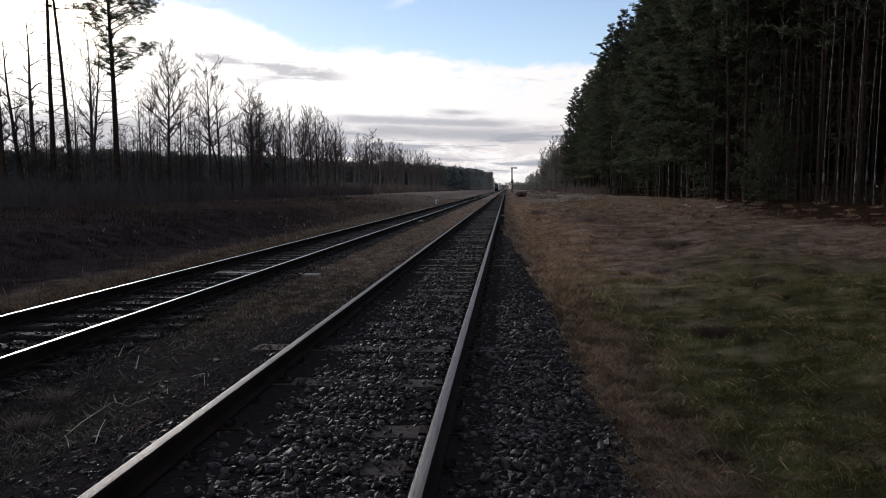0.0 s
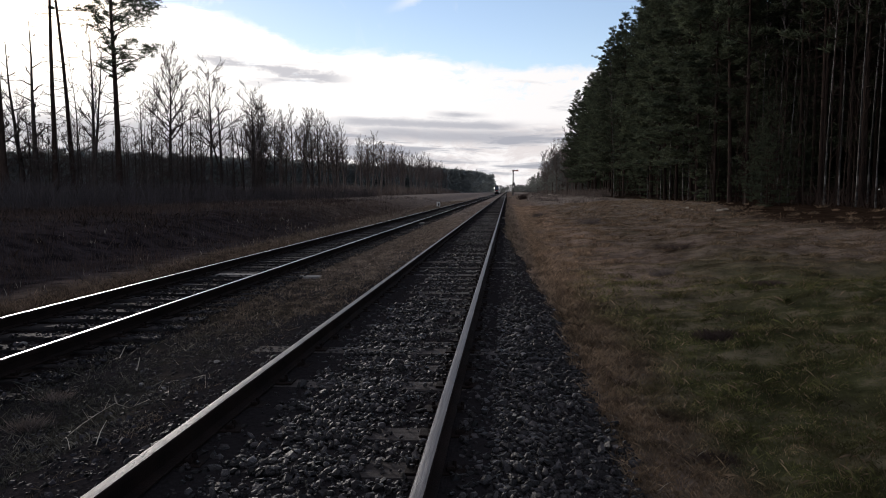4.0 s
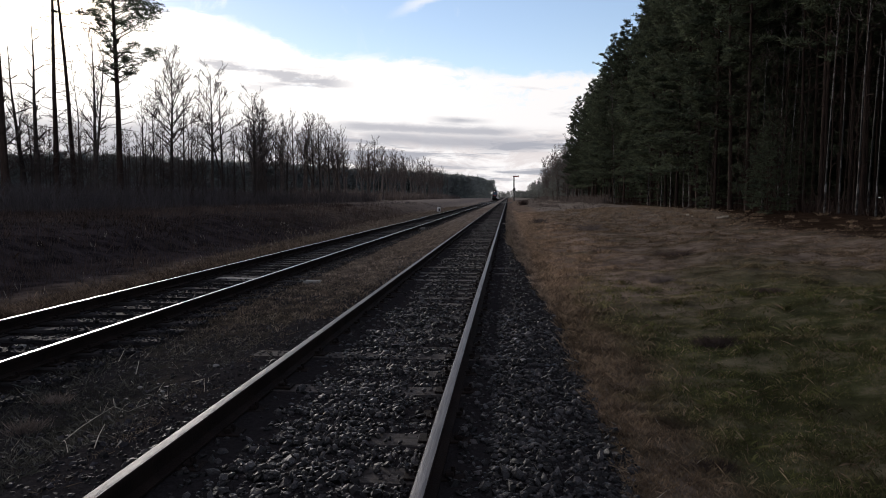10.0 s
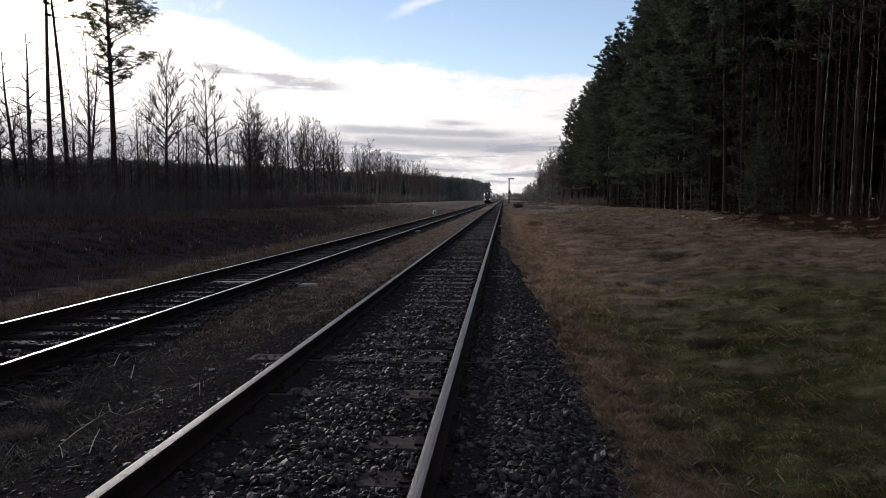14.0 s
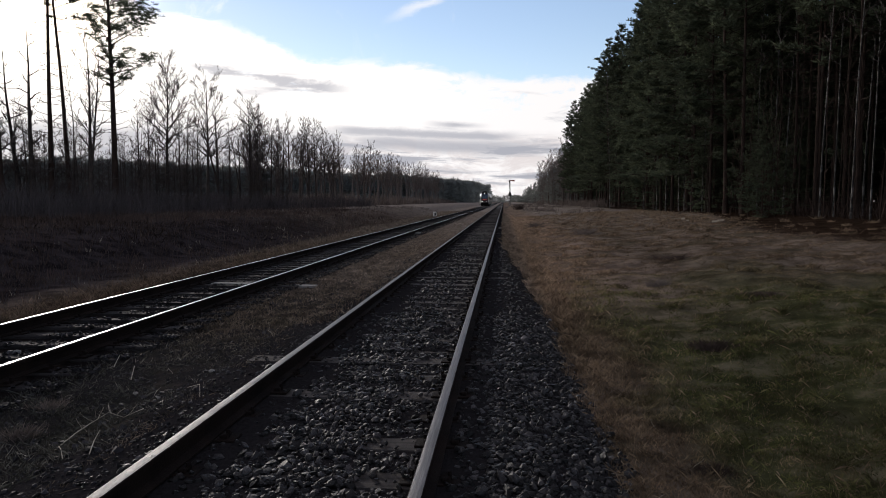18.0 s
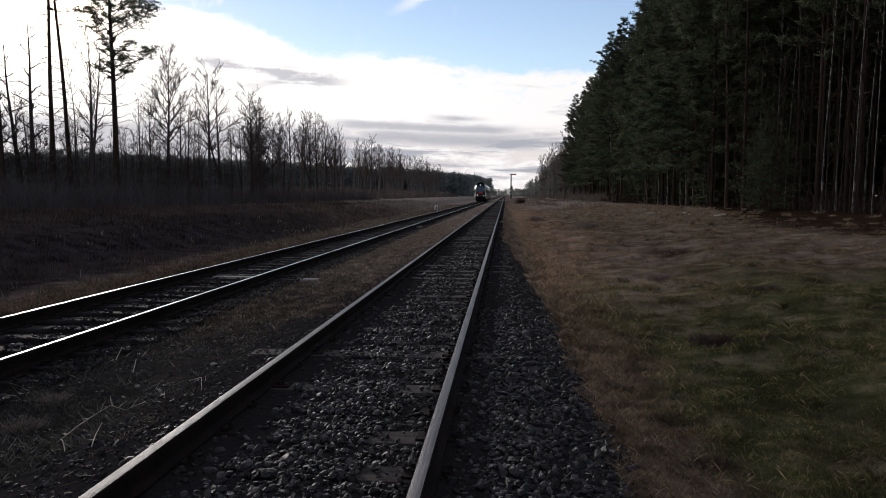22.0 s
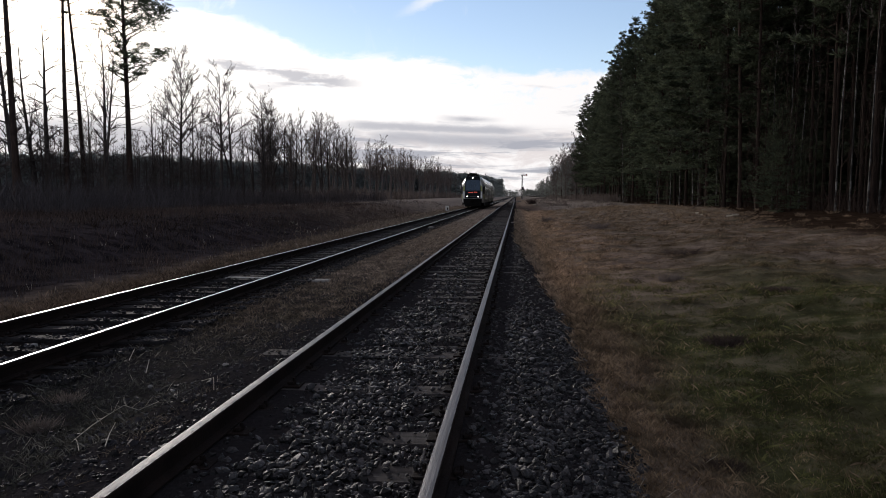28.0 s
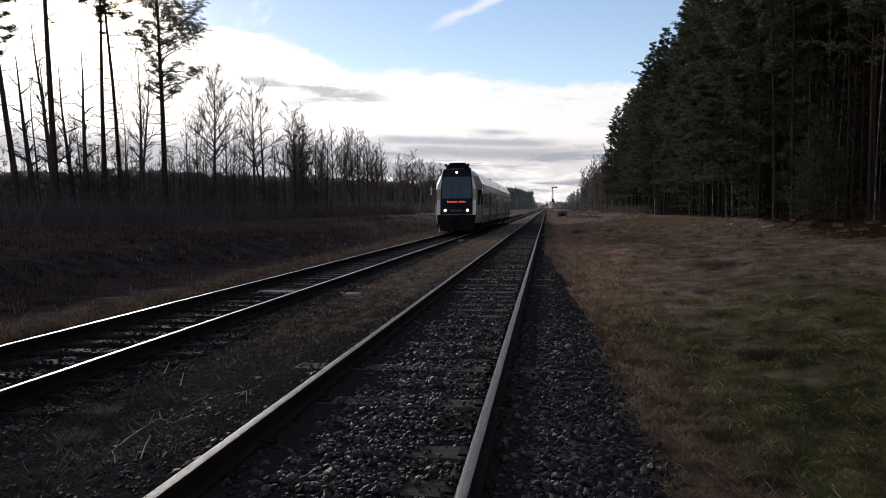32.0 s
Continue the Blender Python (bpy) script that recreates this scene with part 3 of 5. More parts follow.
def build_ballast():
    # (how many, x from, x to, y from, y to, size from, size to, lift), for the near bed and for the far one
    near_bed = ((18000, -2.2, 0.85, 2.0, 10.0, 0.026, 0.066, -0.006), (8000, -2.3, 0.85, 2.0, 8.0, 0.012, 0.030, -0.002), (11000, -2.2, 0.72, 7.0, 45.0, 0.032, 0.062, -0.012),
                (1500, 0.5, 1.05, 2.0, 14.0, 0.02, 0.05, -0.01), (9000, -2.3, 0.76, -9.0, 2.0, 0.03, 0.06, 0.0))
    far_bed = ((9500, -4.5, -2.0, 3.0, 22.0, 0.012, 0.045, -0.010), (13000, -6.8, -3.9, 6.0, 45.0, 0.022, 0.052, -0.016), (7000, -6.8, -2.3, -9.0, 6.0, 0.02, 0.055, -0.012))
    for fields, mat, label in ((near_bed, M_STONE, "dark grey and brown broken ballast stones round the rails"), (far_bed, M_STONE_DARK, "dark small ballast stones round the main line")):
        vs, fs, base = [], [], 0
        for n, x0, x1, y0, y1, s0, s1, lift in fields:
            x, y = RNG.uniform(x0, x1, n), (spread_y(n, y0, y1) if y0 > 0 else RNG.uniform(y0, y1, n))
            size = RNG.uniform(s0, s1, n) * (1 + (RNG.random(n) < 0.06) * 0.5)
            z = gz(x, y) + lift + RNG.uniform(-0.01, 0.016, n)
            keep = x < 0.76 - 0.74 * np.clip((y - 9) / 18, 0, 1) + 0.12 * lumps(x * 0.5, y * 2.6)
            # stones thinned beside the near track's far rail: bare ground mimics its shadow
            keep &= (x > -1.35) | (x < -2.2) | (RNG.random(n) < 0.30 + 0.6 * np.clip((x + 1.75) / 0.4, 0, 1))
            for which, cx, top, m in TRACKS:
                first = 0.35 if which == "near" else 0.1
                # each rail's shadow put into the bed: fewer stones on its right
                for s in (-0.75, 0.75):
                    keep &= (np.abs(x - cx - s) > 0.10) & ((np.abs(x - cx - s - 0.16) > 0.15) | (RNG.random(n) < 0.28))
                # the sleepers lie bare beside the rails
                ph = np.abs((y - first) / 0.6 - np.round((y - first) / 0.6)) * 0.6
                on = (ph < 0.135) & (np.abs(x - cx) < 1.35)
                nth = np.round((y - first) / 0.6).astype(int)
                bare = on & (np.abs(x - cx - (0.50 if which == "near" else 0.48)) < (0.10 + 0.05 * (nth * 7 % 5) / 2 if which == "near" else 0.10 + 0.04 * (nth * 7 % 5)))
                bare |= on & (nth * 5 % 7 < 2) & (np.abs(x - cx + 0.42) < 0.14)
                keep &= ~(bare & (RNG.random(n) < 0.90))
                z = np.where(on, np.maximum(z, top - 0.158), z)
            near_by = y0 > 0 and y1 <= 22
            v, f = stones(x[keep], y[keep], z[keep], size[keep], near_by)
            vs.append(v)
            fs += (f + base).tolist()
            base += len(v)
        bed = tagged(mesh_ob("ballast", np.concatenate(vs), fs, mat), label, "ballast", kind="stuff")
        if mat is M_STONE:
            # the largest stones close by lie loose on top
            shapes = []
            for k in range(16):
                v, f = stones(np.zeros(1), np.zeros(1), np.zeros(1), np.ones(1), True)
                me = bpy.data.meshes.new("stone")
                me.from_pydata(v.tolist(), [], f.tolist())
                me.materials.append(M_STONE_LOOSE)
                shapes.append(me)
            rnd = random.Random(77)
            made = 0
            while made < 280:
                x, y = rnd.uniform(-1.78, 0.62), rnd.uniform(2.4, 6.0)
                if min(abs(x + 0.41), abs(x + 1.91)) < 0.12 or rnd.random() > 0.2 + 0.8 * min(1.0, max(0.0, (x + 1.8) / 0.7)):
                    continue
                ob = new("stone", shapes[rnd.randrange(16)])
                ob.parent = bed
                size = rnd.uniform(0.034, 0.064)
                ob.matrix_basis = Matrix.LocRotScale((x, y, float(gz(x, y)) + 0.022 + 0.2 * size), Euler([rnd.uniform(0, 6.28) for _ in range(3)]), (size, size * rnd.uniform(0.6, 1), size))
                made += 1


def blades(x, y, h, w, lean=0.5):
    """One bent, pointed blade of two segments for each place."""
    n = len(x)
    z = gz(x, y) - 0.01
    a = RNG.uniform(0, 2 * np.pi, n)
    b = RNG.uniform(0, 2 * np.pi, n)
    tilt = np.abs(RNG.normal(0, lean, n)) * h
    sx, sy = np.cos(a) * w, np.sin(a) * w
    lx, ly = np.cos(b) * tilt, np.sin(b) * tilt
    v = np.stack([np.stack([x - sx, y - sy, z], 1), np.stack([x + sx, y + sy, z], 1),
                  np.stack([x + sx * 0.7 + lx * 0.53, y + sy * 0.7 + ly * 0.53, z + h * 0.6], 1), np.stack([x + lx, y + ly, z + h * RNG.uniform(0.75, 1.0, n)], 1)], 1)
    return v.reshape(-1, 3), ((np.arange(n) * 4)[:, None] + np.array([0, 1, 2, 3])[None])


def build_grass():
    vs, fs, base = [], [], 0

    def lay(x, y, h, w, lean=0.5):
        nonlocal base
        v, f = blades(x, y, h, w, lean)
        vs.append(v)
        fs.append(f + base)
        base += len(v)

    # the field on the forest side
    n = 470000
    y = spread_y(n, 2.4, 75.0)
    x = RNG.uniform(0, 1, n) * np.clip(0.66 * y + 0.6, 0, 14.8) + 0.72
    x = x + 0.12 * lumps(y * 0.7, y * 2.3) * (x < 1.6)
    tuft = 0.55 + 0.45 * lumps(x * 2.1, y * 2.1) + 0.25 * lumps(x * 0.6, y * 0.6)
    keep = (RNG.random(n) < np.clip(0.35 + tuft, 0.12, 1)) & (x < 13.6 - 4.2 * np.clip((55 - y) / 29, 0, 1) + RNG.normal(0, 0.5, n))
    x, y, tuft = x[keep], y[keep], np.clip(tuft[keep], 0.2, 1.3)
    lay(x, y, (0.011 + 0.036 * tuft * RNG.random(len(x))) * (1 + 0.03 * y) * (1 + 0.3 * np.clip(2.2 - x, 0, 1)), 0.0005 + 0.0004 * y, 0.9)
    # behind the viewer
    n = 26000
    x, y = RNG.uniform(0.75, 9.0, n), RNG.uniform(-9.0, 3.0, n)
    lay(x, y, RNG.uniform(0.02, 0.06, n), 0.004, 0.9)
    # tussocks
    m = 420
    cy = spread_y(m, 2.8, 50.0)
    cx = RNG.uniform(0, 1, m) * np.clip(0.6 * cy, 0, 13.5) + 1.1
    k = RNG.integers(0, m, 34000)
    rad = RNG.uniform(0.05, 0.16, m)[k]
    tx, ty = cx[k] + RNG.normal(0, 1, len(k)) * rad, cy[k] + RNG.normal(0, 1, len(k)) * rad
    lay(tx, ty, RNG.uniform(0.02, 0.07, len(k)) * RNG.uniform(0.5, 1.3, m)[k] * (1 + 0.05 * ty), 0.0004 + 0.0003 * ty, 0.8)
    # taller straw along the edge of the ballast, thinning outwards
    n = 30000
    y = spread_y(n, 2.6, 90.0)
    x = 0.68 - 0.72 * np.clip((y - 9) / 18, 0, 1) + 0.15 * lumps(y, y * 2.6) + np.abs(RNG.normal(0, 0.45, n))
    lay(x, y, RNG.uniform(0.015, 0.06, n) * (1 + 1.5 * np.clip((y - 3) / 9, 0, 1)), 0.0009 + 0.0003 * y, 0.7)
    # between the tracks, in patches
    n = 30000
    y = spread_y(n, 3.0, 60.0)
    x = RNG.uniform(-4.2, -2.65, n)
    keep = lumps(x * 1.7, y * 0.9) > RNG.uniform(-0.35, 0.5, n)
    lay(x[keep], y[keep], RNG.uniform(0.015, 0.09, keep.sum()), 0.0005 + 0.0004 * y[keep], 0.8)
    # further off they fill the whole space
    n = 36000
    y = spread_y(n, 9.0, 110.0)
    x = RNG.uniform(-4.35, -2.12, n)
    keep = lumps(x * 1.7, y * 0.5) > RNG.uniform(-0.7, 0.4, n)
    lay(x[keep], y[keep], RNG.uniform(0.02, 0.075, keep.sum()), 0.0005 + 0.0005 * y[keep], 0.9)
    # a low mat of weeds over the cess, close by
    n = 46000
    y = spread_y(n, 3.0, 16.0)
    x = RNG.uniform(-4.3, -2.35, n)
    keep = lumps(x * 2.3 + 1.0, y * 1.6) > RNG.uniform(-0.55, 0.35, n)
    lay(x[keep], y[keep], RNG.uniform(0.008, 0.045, keep.sum()), 0.0008 + 0.0004 * y[keep], 1.3)
    # the verge beyond the far track, and the bank
    n = 42000
    y = spread_y(n, 7.0, 130.0)
    x = -6.9 - np.abs(RNG.normal(0, 0.55, n)) * (1 + np.clip((y - 14) / 25, 0, 1.6))
    lay(x, y, RNG.uniform(0.04, 0.17, n), 0.0010 + 0.0004 * y, 0.5)
    n = 26000
    y = spread_y(n, 9.0, 120.0)
    x = RNG.uniform(-24, -10, n)
    keep = lumps(x * 0.5, y * 0.35) > RNG.uniform(-0.2, 0.5, n)
    lay(x[keep], y[keep], RNG.uniform(0.08, 0.30, keep.sum()), 0.0012 + 0.0004 * y[keep], 0.5)
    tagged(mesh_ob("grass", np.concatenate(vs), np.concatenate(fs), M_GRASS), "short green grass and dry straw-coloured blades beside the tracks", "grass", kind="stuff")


build_ballast()
build_grass()


# ---------------------------------------------------------------- trees
class Tubes:
    """Collects tapered tubes along bent lines."""

    def __init__(self):
        self.v, self.f = [], []

    def add(self, pts, radii, sides):
        base = len(self.v)
        k = len(pts)
        for i, p in enumerate(pts):
            d = (pts[min(i + 1, k - 1)] - pts[max(i - 1, 0)]).normalized()
            u = d.orthogonal().normalized()
            w = d.cross(u)
            for s in range(sides):
                a = 2 * math.pi * s / sides
                q = p + (u * math.cos(a) + w * math.sin(a)) * radii[i]
                self.v.append((q.x, q.y, q.z))
        for i in range(k - 1):
            for s in range(sides):
                t = (s + 1) % sides
                self.f.append((base + i * sides + s, base + i * sides + t, base + (i + 1) * sides + t, base + (i + 1) * sides + s))

    def mesh(self, name, mat):
        me = bpy.data.meshes.new(name)
        me.from_pydata(self.v, [], self.f)
        me.materials.append(mat)
        me.polygons.foreach_set("use_smooth", [True] * len(me.polygons))
        return me


def bent(rnd, start, way, length, steps, wander, lift=0.0):
    pts, p, d = [start.copy()], start.copy(), way.normalized()
    for _ in range(steps):
        d = (d + Vector((rnd.uniform(-1, 1), rnd.uniform(-1, 1), rnd.uniform(-1, 1) + lift)) * wander).normalized()
        p = p + d * (length / steps)
        pts.append(p.copy())
    return pts


def along(pts, t):
    k = t * (len(pts) - 1)
    i = min(int(k), len(pts) - 2)
    return pts[i].lerp(pts[i + 1], k - i), (pts[i + 1] - pts[i]).normalized()


def bare_tree(seed, height, radius, start=0.4, limbs=18, width=2.0, bark=None, fork=False, lean=(0.0, 0.0), dense=1.0, twig=None, wander=0.03, rise=1.0, fine=0.0165):
    """A leafless tree: trunk, climbing limbs and two further orders of twigs that fan out to a rounded crown. width: half the crown's breadth."""
    rnd = random.Random(seed)
    trunk, crown = Tubes(), Tubes()
    stems = [bent(rnd, Vector((0, 0, -0.2)), Vector((lean[0], lean[1], 1)), height, 10, wander, 0.3)]
    if fork:
        p, d = along(stems[0], rnd.uniform(0.12, 0.25))
        a = rnd.uniform(0, 6.28)
        stems.append(bent(rnd, p, Vector((math.cos(a) * 0.28, math.sin(a) * 0.28, 1)), height * 0.72, 8, 0.05, 0.6))

    def aside(d, amount, lift):
        u = d.orthogonal().normalized()
        a = rnd.uniform(0, 6.28)
        w = u * math.cos(a) + d.cross(u) * math.sin(a)
        return (d + w * amount + Vector((0, 0, lift))).normalized()

    for j, st in enumerate(stems):
        r0 = radius * (1.0 if j == 0 else 0.68)
        n = len(st) - 1
        trunk.add(st, [max(r0 * (1 - 0.93 * (i / n) ** 0.9) * (1.25 if i == 0 else 1), 0.010) for i in range(n + 1)], 7)
        for i in range(limbs):
            s = (i + rnd.random()) / limbs
            t = start + (0.97 - start) * s ** 1.15
            p, d = along(st, t)
            a = i * 2.4 + rnd.uniform(-0.6, 0.6)
            up = rise * (0.55 + 0.95 * s) + rnd.uniform(-0.25, 0.3)
            ln = width * (0.80 + 0.45 * min(1.0, 4 * s) - 0.62 * s) * rnd.uniform(0.65, 1.2) * (1.0 if j == 0 else 0.75)
            limb = bent(rnd, p, Vector((math.cos(a), math.sin(a), up)), ln, 6, 0.13, 0.30)
            rb = max(r0 * (1 - 0.88 * t) * 0.56, 0.022)
            crown.add(limb, [max(rb * (1 - 0.72 * q / 6), fine) for q in range(7)], 4)
            for k in range(int((3.0 + ln * 1.7) * dense)):
                f = rnd.uniform(0.22, 1.0)
                q, dd = along(limb, f)
                l2 = ln * rnd.uniform(0.28, 0.52) * (1.15 - 0.5 * f)
                tw = bent(rnd, q, aside(dd, 0.75, 0.15), l2, 4, 0.13, 0.28)
                crown.add(tw, [max(rb * 0.50 * (1 - 0.6 * q2 / 4), fine * 0.95) for q2 in range(5)], 3)
                for _ in range(int(1.4 + l2 * 3.2 * dense)):
                    q3, d3 = along(tw, rnd.uniform(0.2, 1.0))
                    t3 = bent(rnd, q3, aside(d3, 0.7, 0.18), l2 * rnd.uniform(0.3, 0.6), 2, 0.14, 0.3)
                    crown.add(t3, [fine * 0.85, fine * 0.8, fine * 0.6], 3)
    ob = new("trunk_holder", trunk.mesh("trunk", bark or M_BARK_BARE))
    c = new("crown", crown.mesh("crown", twig or M_FINE_TWIG))
    c.parent = ob
    return ob


def needle_clumps(rng, centres, size, count, broad=1.0):
    """Small pointed sprays of needles round each centre."""
    n = len(centres) * count
    c = np.repeat(np.asarray(centres), count, 0)
    s = np.repeat(size, count)
    d = rng.normal(size=(n, 3))
    d[:, 2] = np.abs(d[:, 2]) * 0.6 - 0.1
    d /= np.linalg.norm(d, axis=1)[:, None]
    w = np.cross(d, rng.normal(size=(n, 3)))
    w /= np.linalg.norm(w, axis=1)[:, None] + 1e-9
    a = c + d * (s * rng.uniform(-0.1, 0.3, n))[:, None]
    tip = a + d * (s * rng.uniform(0.6, 1.1, n))[:, None]
    mid = a + d * (s * 0.35)[:, None]
    ww = w * (s * broad * rng.uniform(0.05, 0.11, n))[:, None]
    v = np.stack([a, mid + ww, tip, mid - ww], 1).reshape(-1, 3)
    return v, (np.arange(n) * 4)[:, None] + np.array([0, 1, 2, 3])[None]


def pine_parts(seed, height, radius, first, reach, limbs, clumps, size, count, lean=(0, 0), dead=6, droop=0.0, windward=None, low=0.6, pad=0.5, tip=2.2):
    """Trunk with dead stubs, boughs with side shoots, and needle sprays in flat pads along them. first: where the crown begins, as a share of the
    height; windward: the bearing (radians) towards which the boughs reach out furthest; low: how long the lowest boughs are."""
    rnd, rng = random.Random(seed), np.random.default_rng(seed)
    wood = Tubes()
    trunk = bent(rnd, Vector((0, 0, -0.3)), Vector((lean[0], lean[1], 1)), height, 9, 0.016, 0.3)
    wood.add(trunk, [max(radius * (1 - 0.9 * (i / 9) ** 0.9) * (1.25 if i == 0 else 1), 0.02) for i in range(10)], 8)
    for _ in range(dead):
        p, d = along(trunk, rnd.uniform(0.22, first + 0.1))
        a = rnd.uniform(0, 6.28)
        stub = bent(rnd, p, Vector((math.cos(a), math.sin(a), rnd.uniform(-0.3, 0.5))), rnd.uniform(0.3, 2.0), 4, 0.2)
        wood.add(stub, [0.03, 0.024, 0.018, 0.013, 0.009], 3)
        for _ in range(2):
            q, dd = along(stub, rnd.uniform(0.3, 0.9))
            wood.add(bent(rnd, q, dd + Vector((rnd.uniform(-1, 1), rnd.uniform(-1, 1), rnd.uniform(-0.4, 0.8))), rnd.uniform(0.2, 0.7), 2, 0.2), [0.012, 0.010, 0.007], 3)
    boughs, centres, sizes = Tubes(), [], []
    for i in range(limbs):
        s = (i + rnd.random()) / limbs
        t = first + (0.985 - first) * s
        p, d = along(trunk, t)
        a = i * 2.4 + rnd.uniform(-0.5, 0.5)
        ln = reach * (1 - s ** tip) * rnd.uniform(0.45, 1.25) * min(1.0, low + s * 2)
        if windward is not None:
            ln *= 0.62 + 0.50 * math.cos(a - windward)
        ln += 0.35
        b = bent(rnd, p, Vector((math.cos(a), math.sin(a), rnd.uniform(0.0, 0.4) + 0.7 * s - droop)), ln, 5, 0.16, 0.22)
        boughs.add(b, [max(radius * 0.24 * (1 - 0.6 * s) * (1 - q / 5.6), 0.010) for q in range(6)], 3)
        shoots = [b]
        for _ in range(int(2 + ln * 1.6)):
            q, dd = along(b, rnd.uniform(0.3, 0.95))
            side = Vector((-dd.y, dd.x, 0)) * rnd.choice((-1, 1)) * rnd.uniform(0.4, 1.1)
            sh = bent(rnd, q, dd + side + Vector((0, 0, rnd.uniform(-0.05, 0.35))), ln * rnd.uniform(0.18, 0.42), 2, 0.15, 0.2)
            boughs.add(sh, [0.014, 0.011, 0.008], 3)
            shoots.append(sh)
        for k in range(max(3, int(clumps * ln / reach))):
            sh = shoots[k % len(shoots)]
            q, dd = along(sh, rnd.uniform(0.45, 1.02) if sh is b else rnd.uniform(0.25, 1.05))
            off = Vector((rnd.gauss(0, 0.08), rnd.gauss(0, 0.08), rnd.gauss(0.05, 0.06) * pad)) * ln * 0.7
            centres.append(tuple(q + off))
            sizes.append(size * rnd.uniform(0.6, 1.3))
    nv, nf = needle_clumps(rng, np.array(centres), np.array(sizes), count)
    return wood, boughs, nv, nf


def pine(name, *args, **kw):
    wood, boughs, nv, nf = pine_parts(*args, **kw)
    ob = new(name, wood.mesh("trunk", M_BARK_PINE))
    b = new("branchwork", boughs.mesh("branchwork", M_BARK_PINE))
    b.parent = ob
    mesh_ob("crown", nv, nf, M_NEEDLE, ob)
    return ob


def place(ob, name, x, y, turn=0.0, scale=1.0, sink=0.05):
    ob.name = name
    ob.matrix_basis = Matrix.LocRotScale((x, y, float(gz(x, y)) - sink), Euler((0, 0, turn)), (scale,) * 3)
    return ob


def copied(src, x, y, turn, scale):
    return copy_thing(src, Matrix.LocRotScale((x, y, float(gz(x, y)) - 0.05), Euler((0, 0, turn)), (scale / src.scale[0],) * 3))


def left_trees():
    """The stand of pines, dead stems and bare trees on the bank side."""
    # pines: bearing (x over y), distance, height, radius, lean, first branch, reach, boughs, bearing of the longest boughs
    pines = ((-0.547, 51, 24.0, 0.25, (0.0, 0.0), 0.38, 4.0, 100, -0.2), (-0.640, 50, 25.0, 0.20, (-0.002, 0), 0.60, 2.6, 40, 3.0), (-0.613, 52, 24.5, 0.19, (-0.036, 0), 0.58, 3.0, 44, 0.2),
             (-0.717, 42, 25.0, 0.24, (-0.015, 0), 0.56, 3.0, 44, 2.6), (-0.7775, 44, 22.0, 0.24, (-0.085, 0), 0.50, 2.6, 34, 2.2))
    for i, (u, y, h, r, lean, first, reach, limbs, wind) in enumerate(pines):
        ob = pine("pine_tree", 40 + i, h, r, first, reach, limbs, 84, 0.21, 15, lean=lean, dead=34, windward=wind, low=0.42, pad=1.3)
        tagged(place(ob, "pine_tree", u * y, y), "tall pine with bare trunk and sparse dark crown", "tree", "pines on the bank")
    # dead stems
    for i, (u, y, h, r, lean) in enumerate(((-0.666, 50, 13.2, 0.25, (-0.075, 0)), (-0.686, 50, 11.6, 0.22, (-0.085, 0)), (-0.714, 46, 14.2, 0.22, (-0.14, 0)),
                                             (-0.710, 47, 11.6, 0.21, (-0.07, 0)), (-0.608, 51, 10.6, 0.09, (-0.01, 0)), (-0.752, 45, 11.6, 0.27, (-0.06, 0)),
                                             (-0.742, 47, 10.6, 0.11, (-0.02, 0)), (-0.679, 54, 9.0, 0.10, (0.02, 0)), (-0.723, 52, 8.6, 0.10, (0.01, 0)))):
        ob = bare_tree(60 + i, h, r, 0.22, 15, 1.3, lean=lean, dense=0.5, wander=0.05, rise=0.6)
        tagged(place(ob, "dead_tree", u * y, y), "dead leaning tree stem with a few bare branches", "tree", "dead trees on the bank")
    # leafless trees in a row along the top of the bank
    kinds = [bare_tree(70, 12.5, 0.19, 0.36, 26, 2.6, dense=1.1, fine=0.0165), bare_tree(71, 12.2, 0.19, 0.34, 15, 2.0, fork=True, rise=1.2, dense=0.85, fine=0.0165), bare_tree(72, 11.2, 0.16, 0.32, 22, 1.8, dense=0.9, fine=0.0165),
             bare_tree(73, 12.4, 0.19, 0.42, 34, 2.8, dense=1.15, rise=1.05, fine=0.0165), bare_tree(74, 10.8, 0.18, 0.36, 13, 2.0, fork=True, dense=0.8, rise=1.2, fine=0.0165), bare_tree(75, 11.8, 0.15, 0.36, 20, 1.6, dense=0.9, fine=0.0165)]
    spots = [(-0.581, 50, 1, 0.94), (-0.511, 62, 5, 0.78), (-0.495, 63, 2, 0.80), (-0.443, 66, 2, 0.74), (-0.426, 66, 5, 0.72), (-0.379, 72, 5, 0.70), (-0.471, 60, 3, 0.95), (-0.452, 64, 5, 0.82), (-0.412, 68, 0, 0.98), (-0.398, 70, 1, 0.90), (-0.432, 71, 4, 0.70),
             (-0.534, 62, 5, 0.5), (-0.518, 66, 2, 0.52), (-0.352, 78, 0, 0.92), (-0.366, 80, 4, 0.80), (-0.340, 80, 1, 0.82), (-0.381, 76, 2, 0.60), (-0.322, 88, 3, 0.76),
             (-0.305, 90, 2, 0.80), (-0.268, 102, 1, 0.96), (-0.258, 105, 3, 0.90), (-0.246, 108, 0, 0.90), (-0.279, 103, 5, 0.80), (-0.235, 110, 2, 0.85)]
    # kinds for the far row: paler bark and twigs carry painted haze
    kinds += [bare_tree(76 + k, (12.0, 12.6, 11.4)[k], 0.19, (0.40, 0.34, 0.44)[k], 20, (2.2, 2.0, 1.8)[k], fork=k == 1, bark=M_BARK_HAZE, twig=M_EDGE_TWIG, rise=1.1) for k in range(3)]
    rnd = random.Random(9)
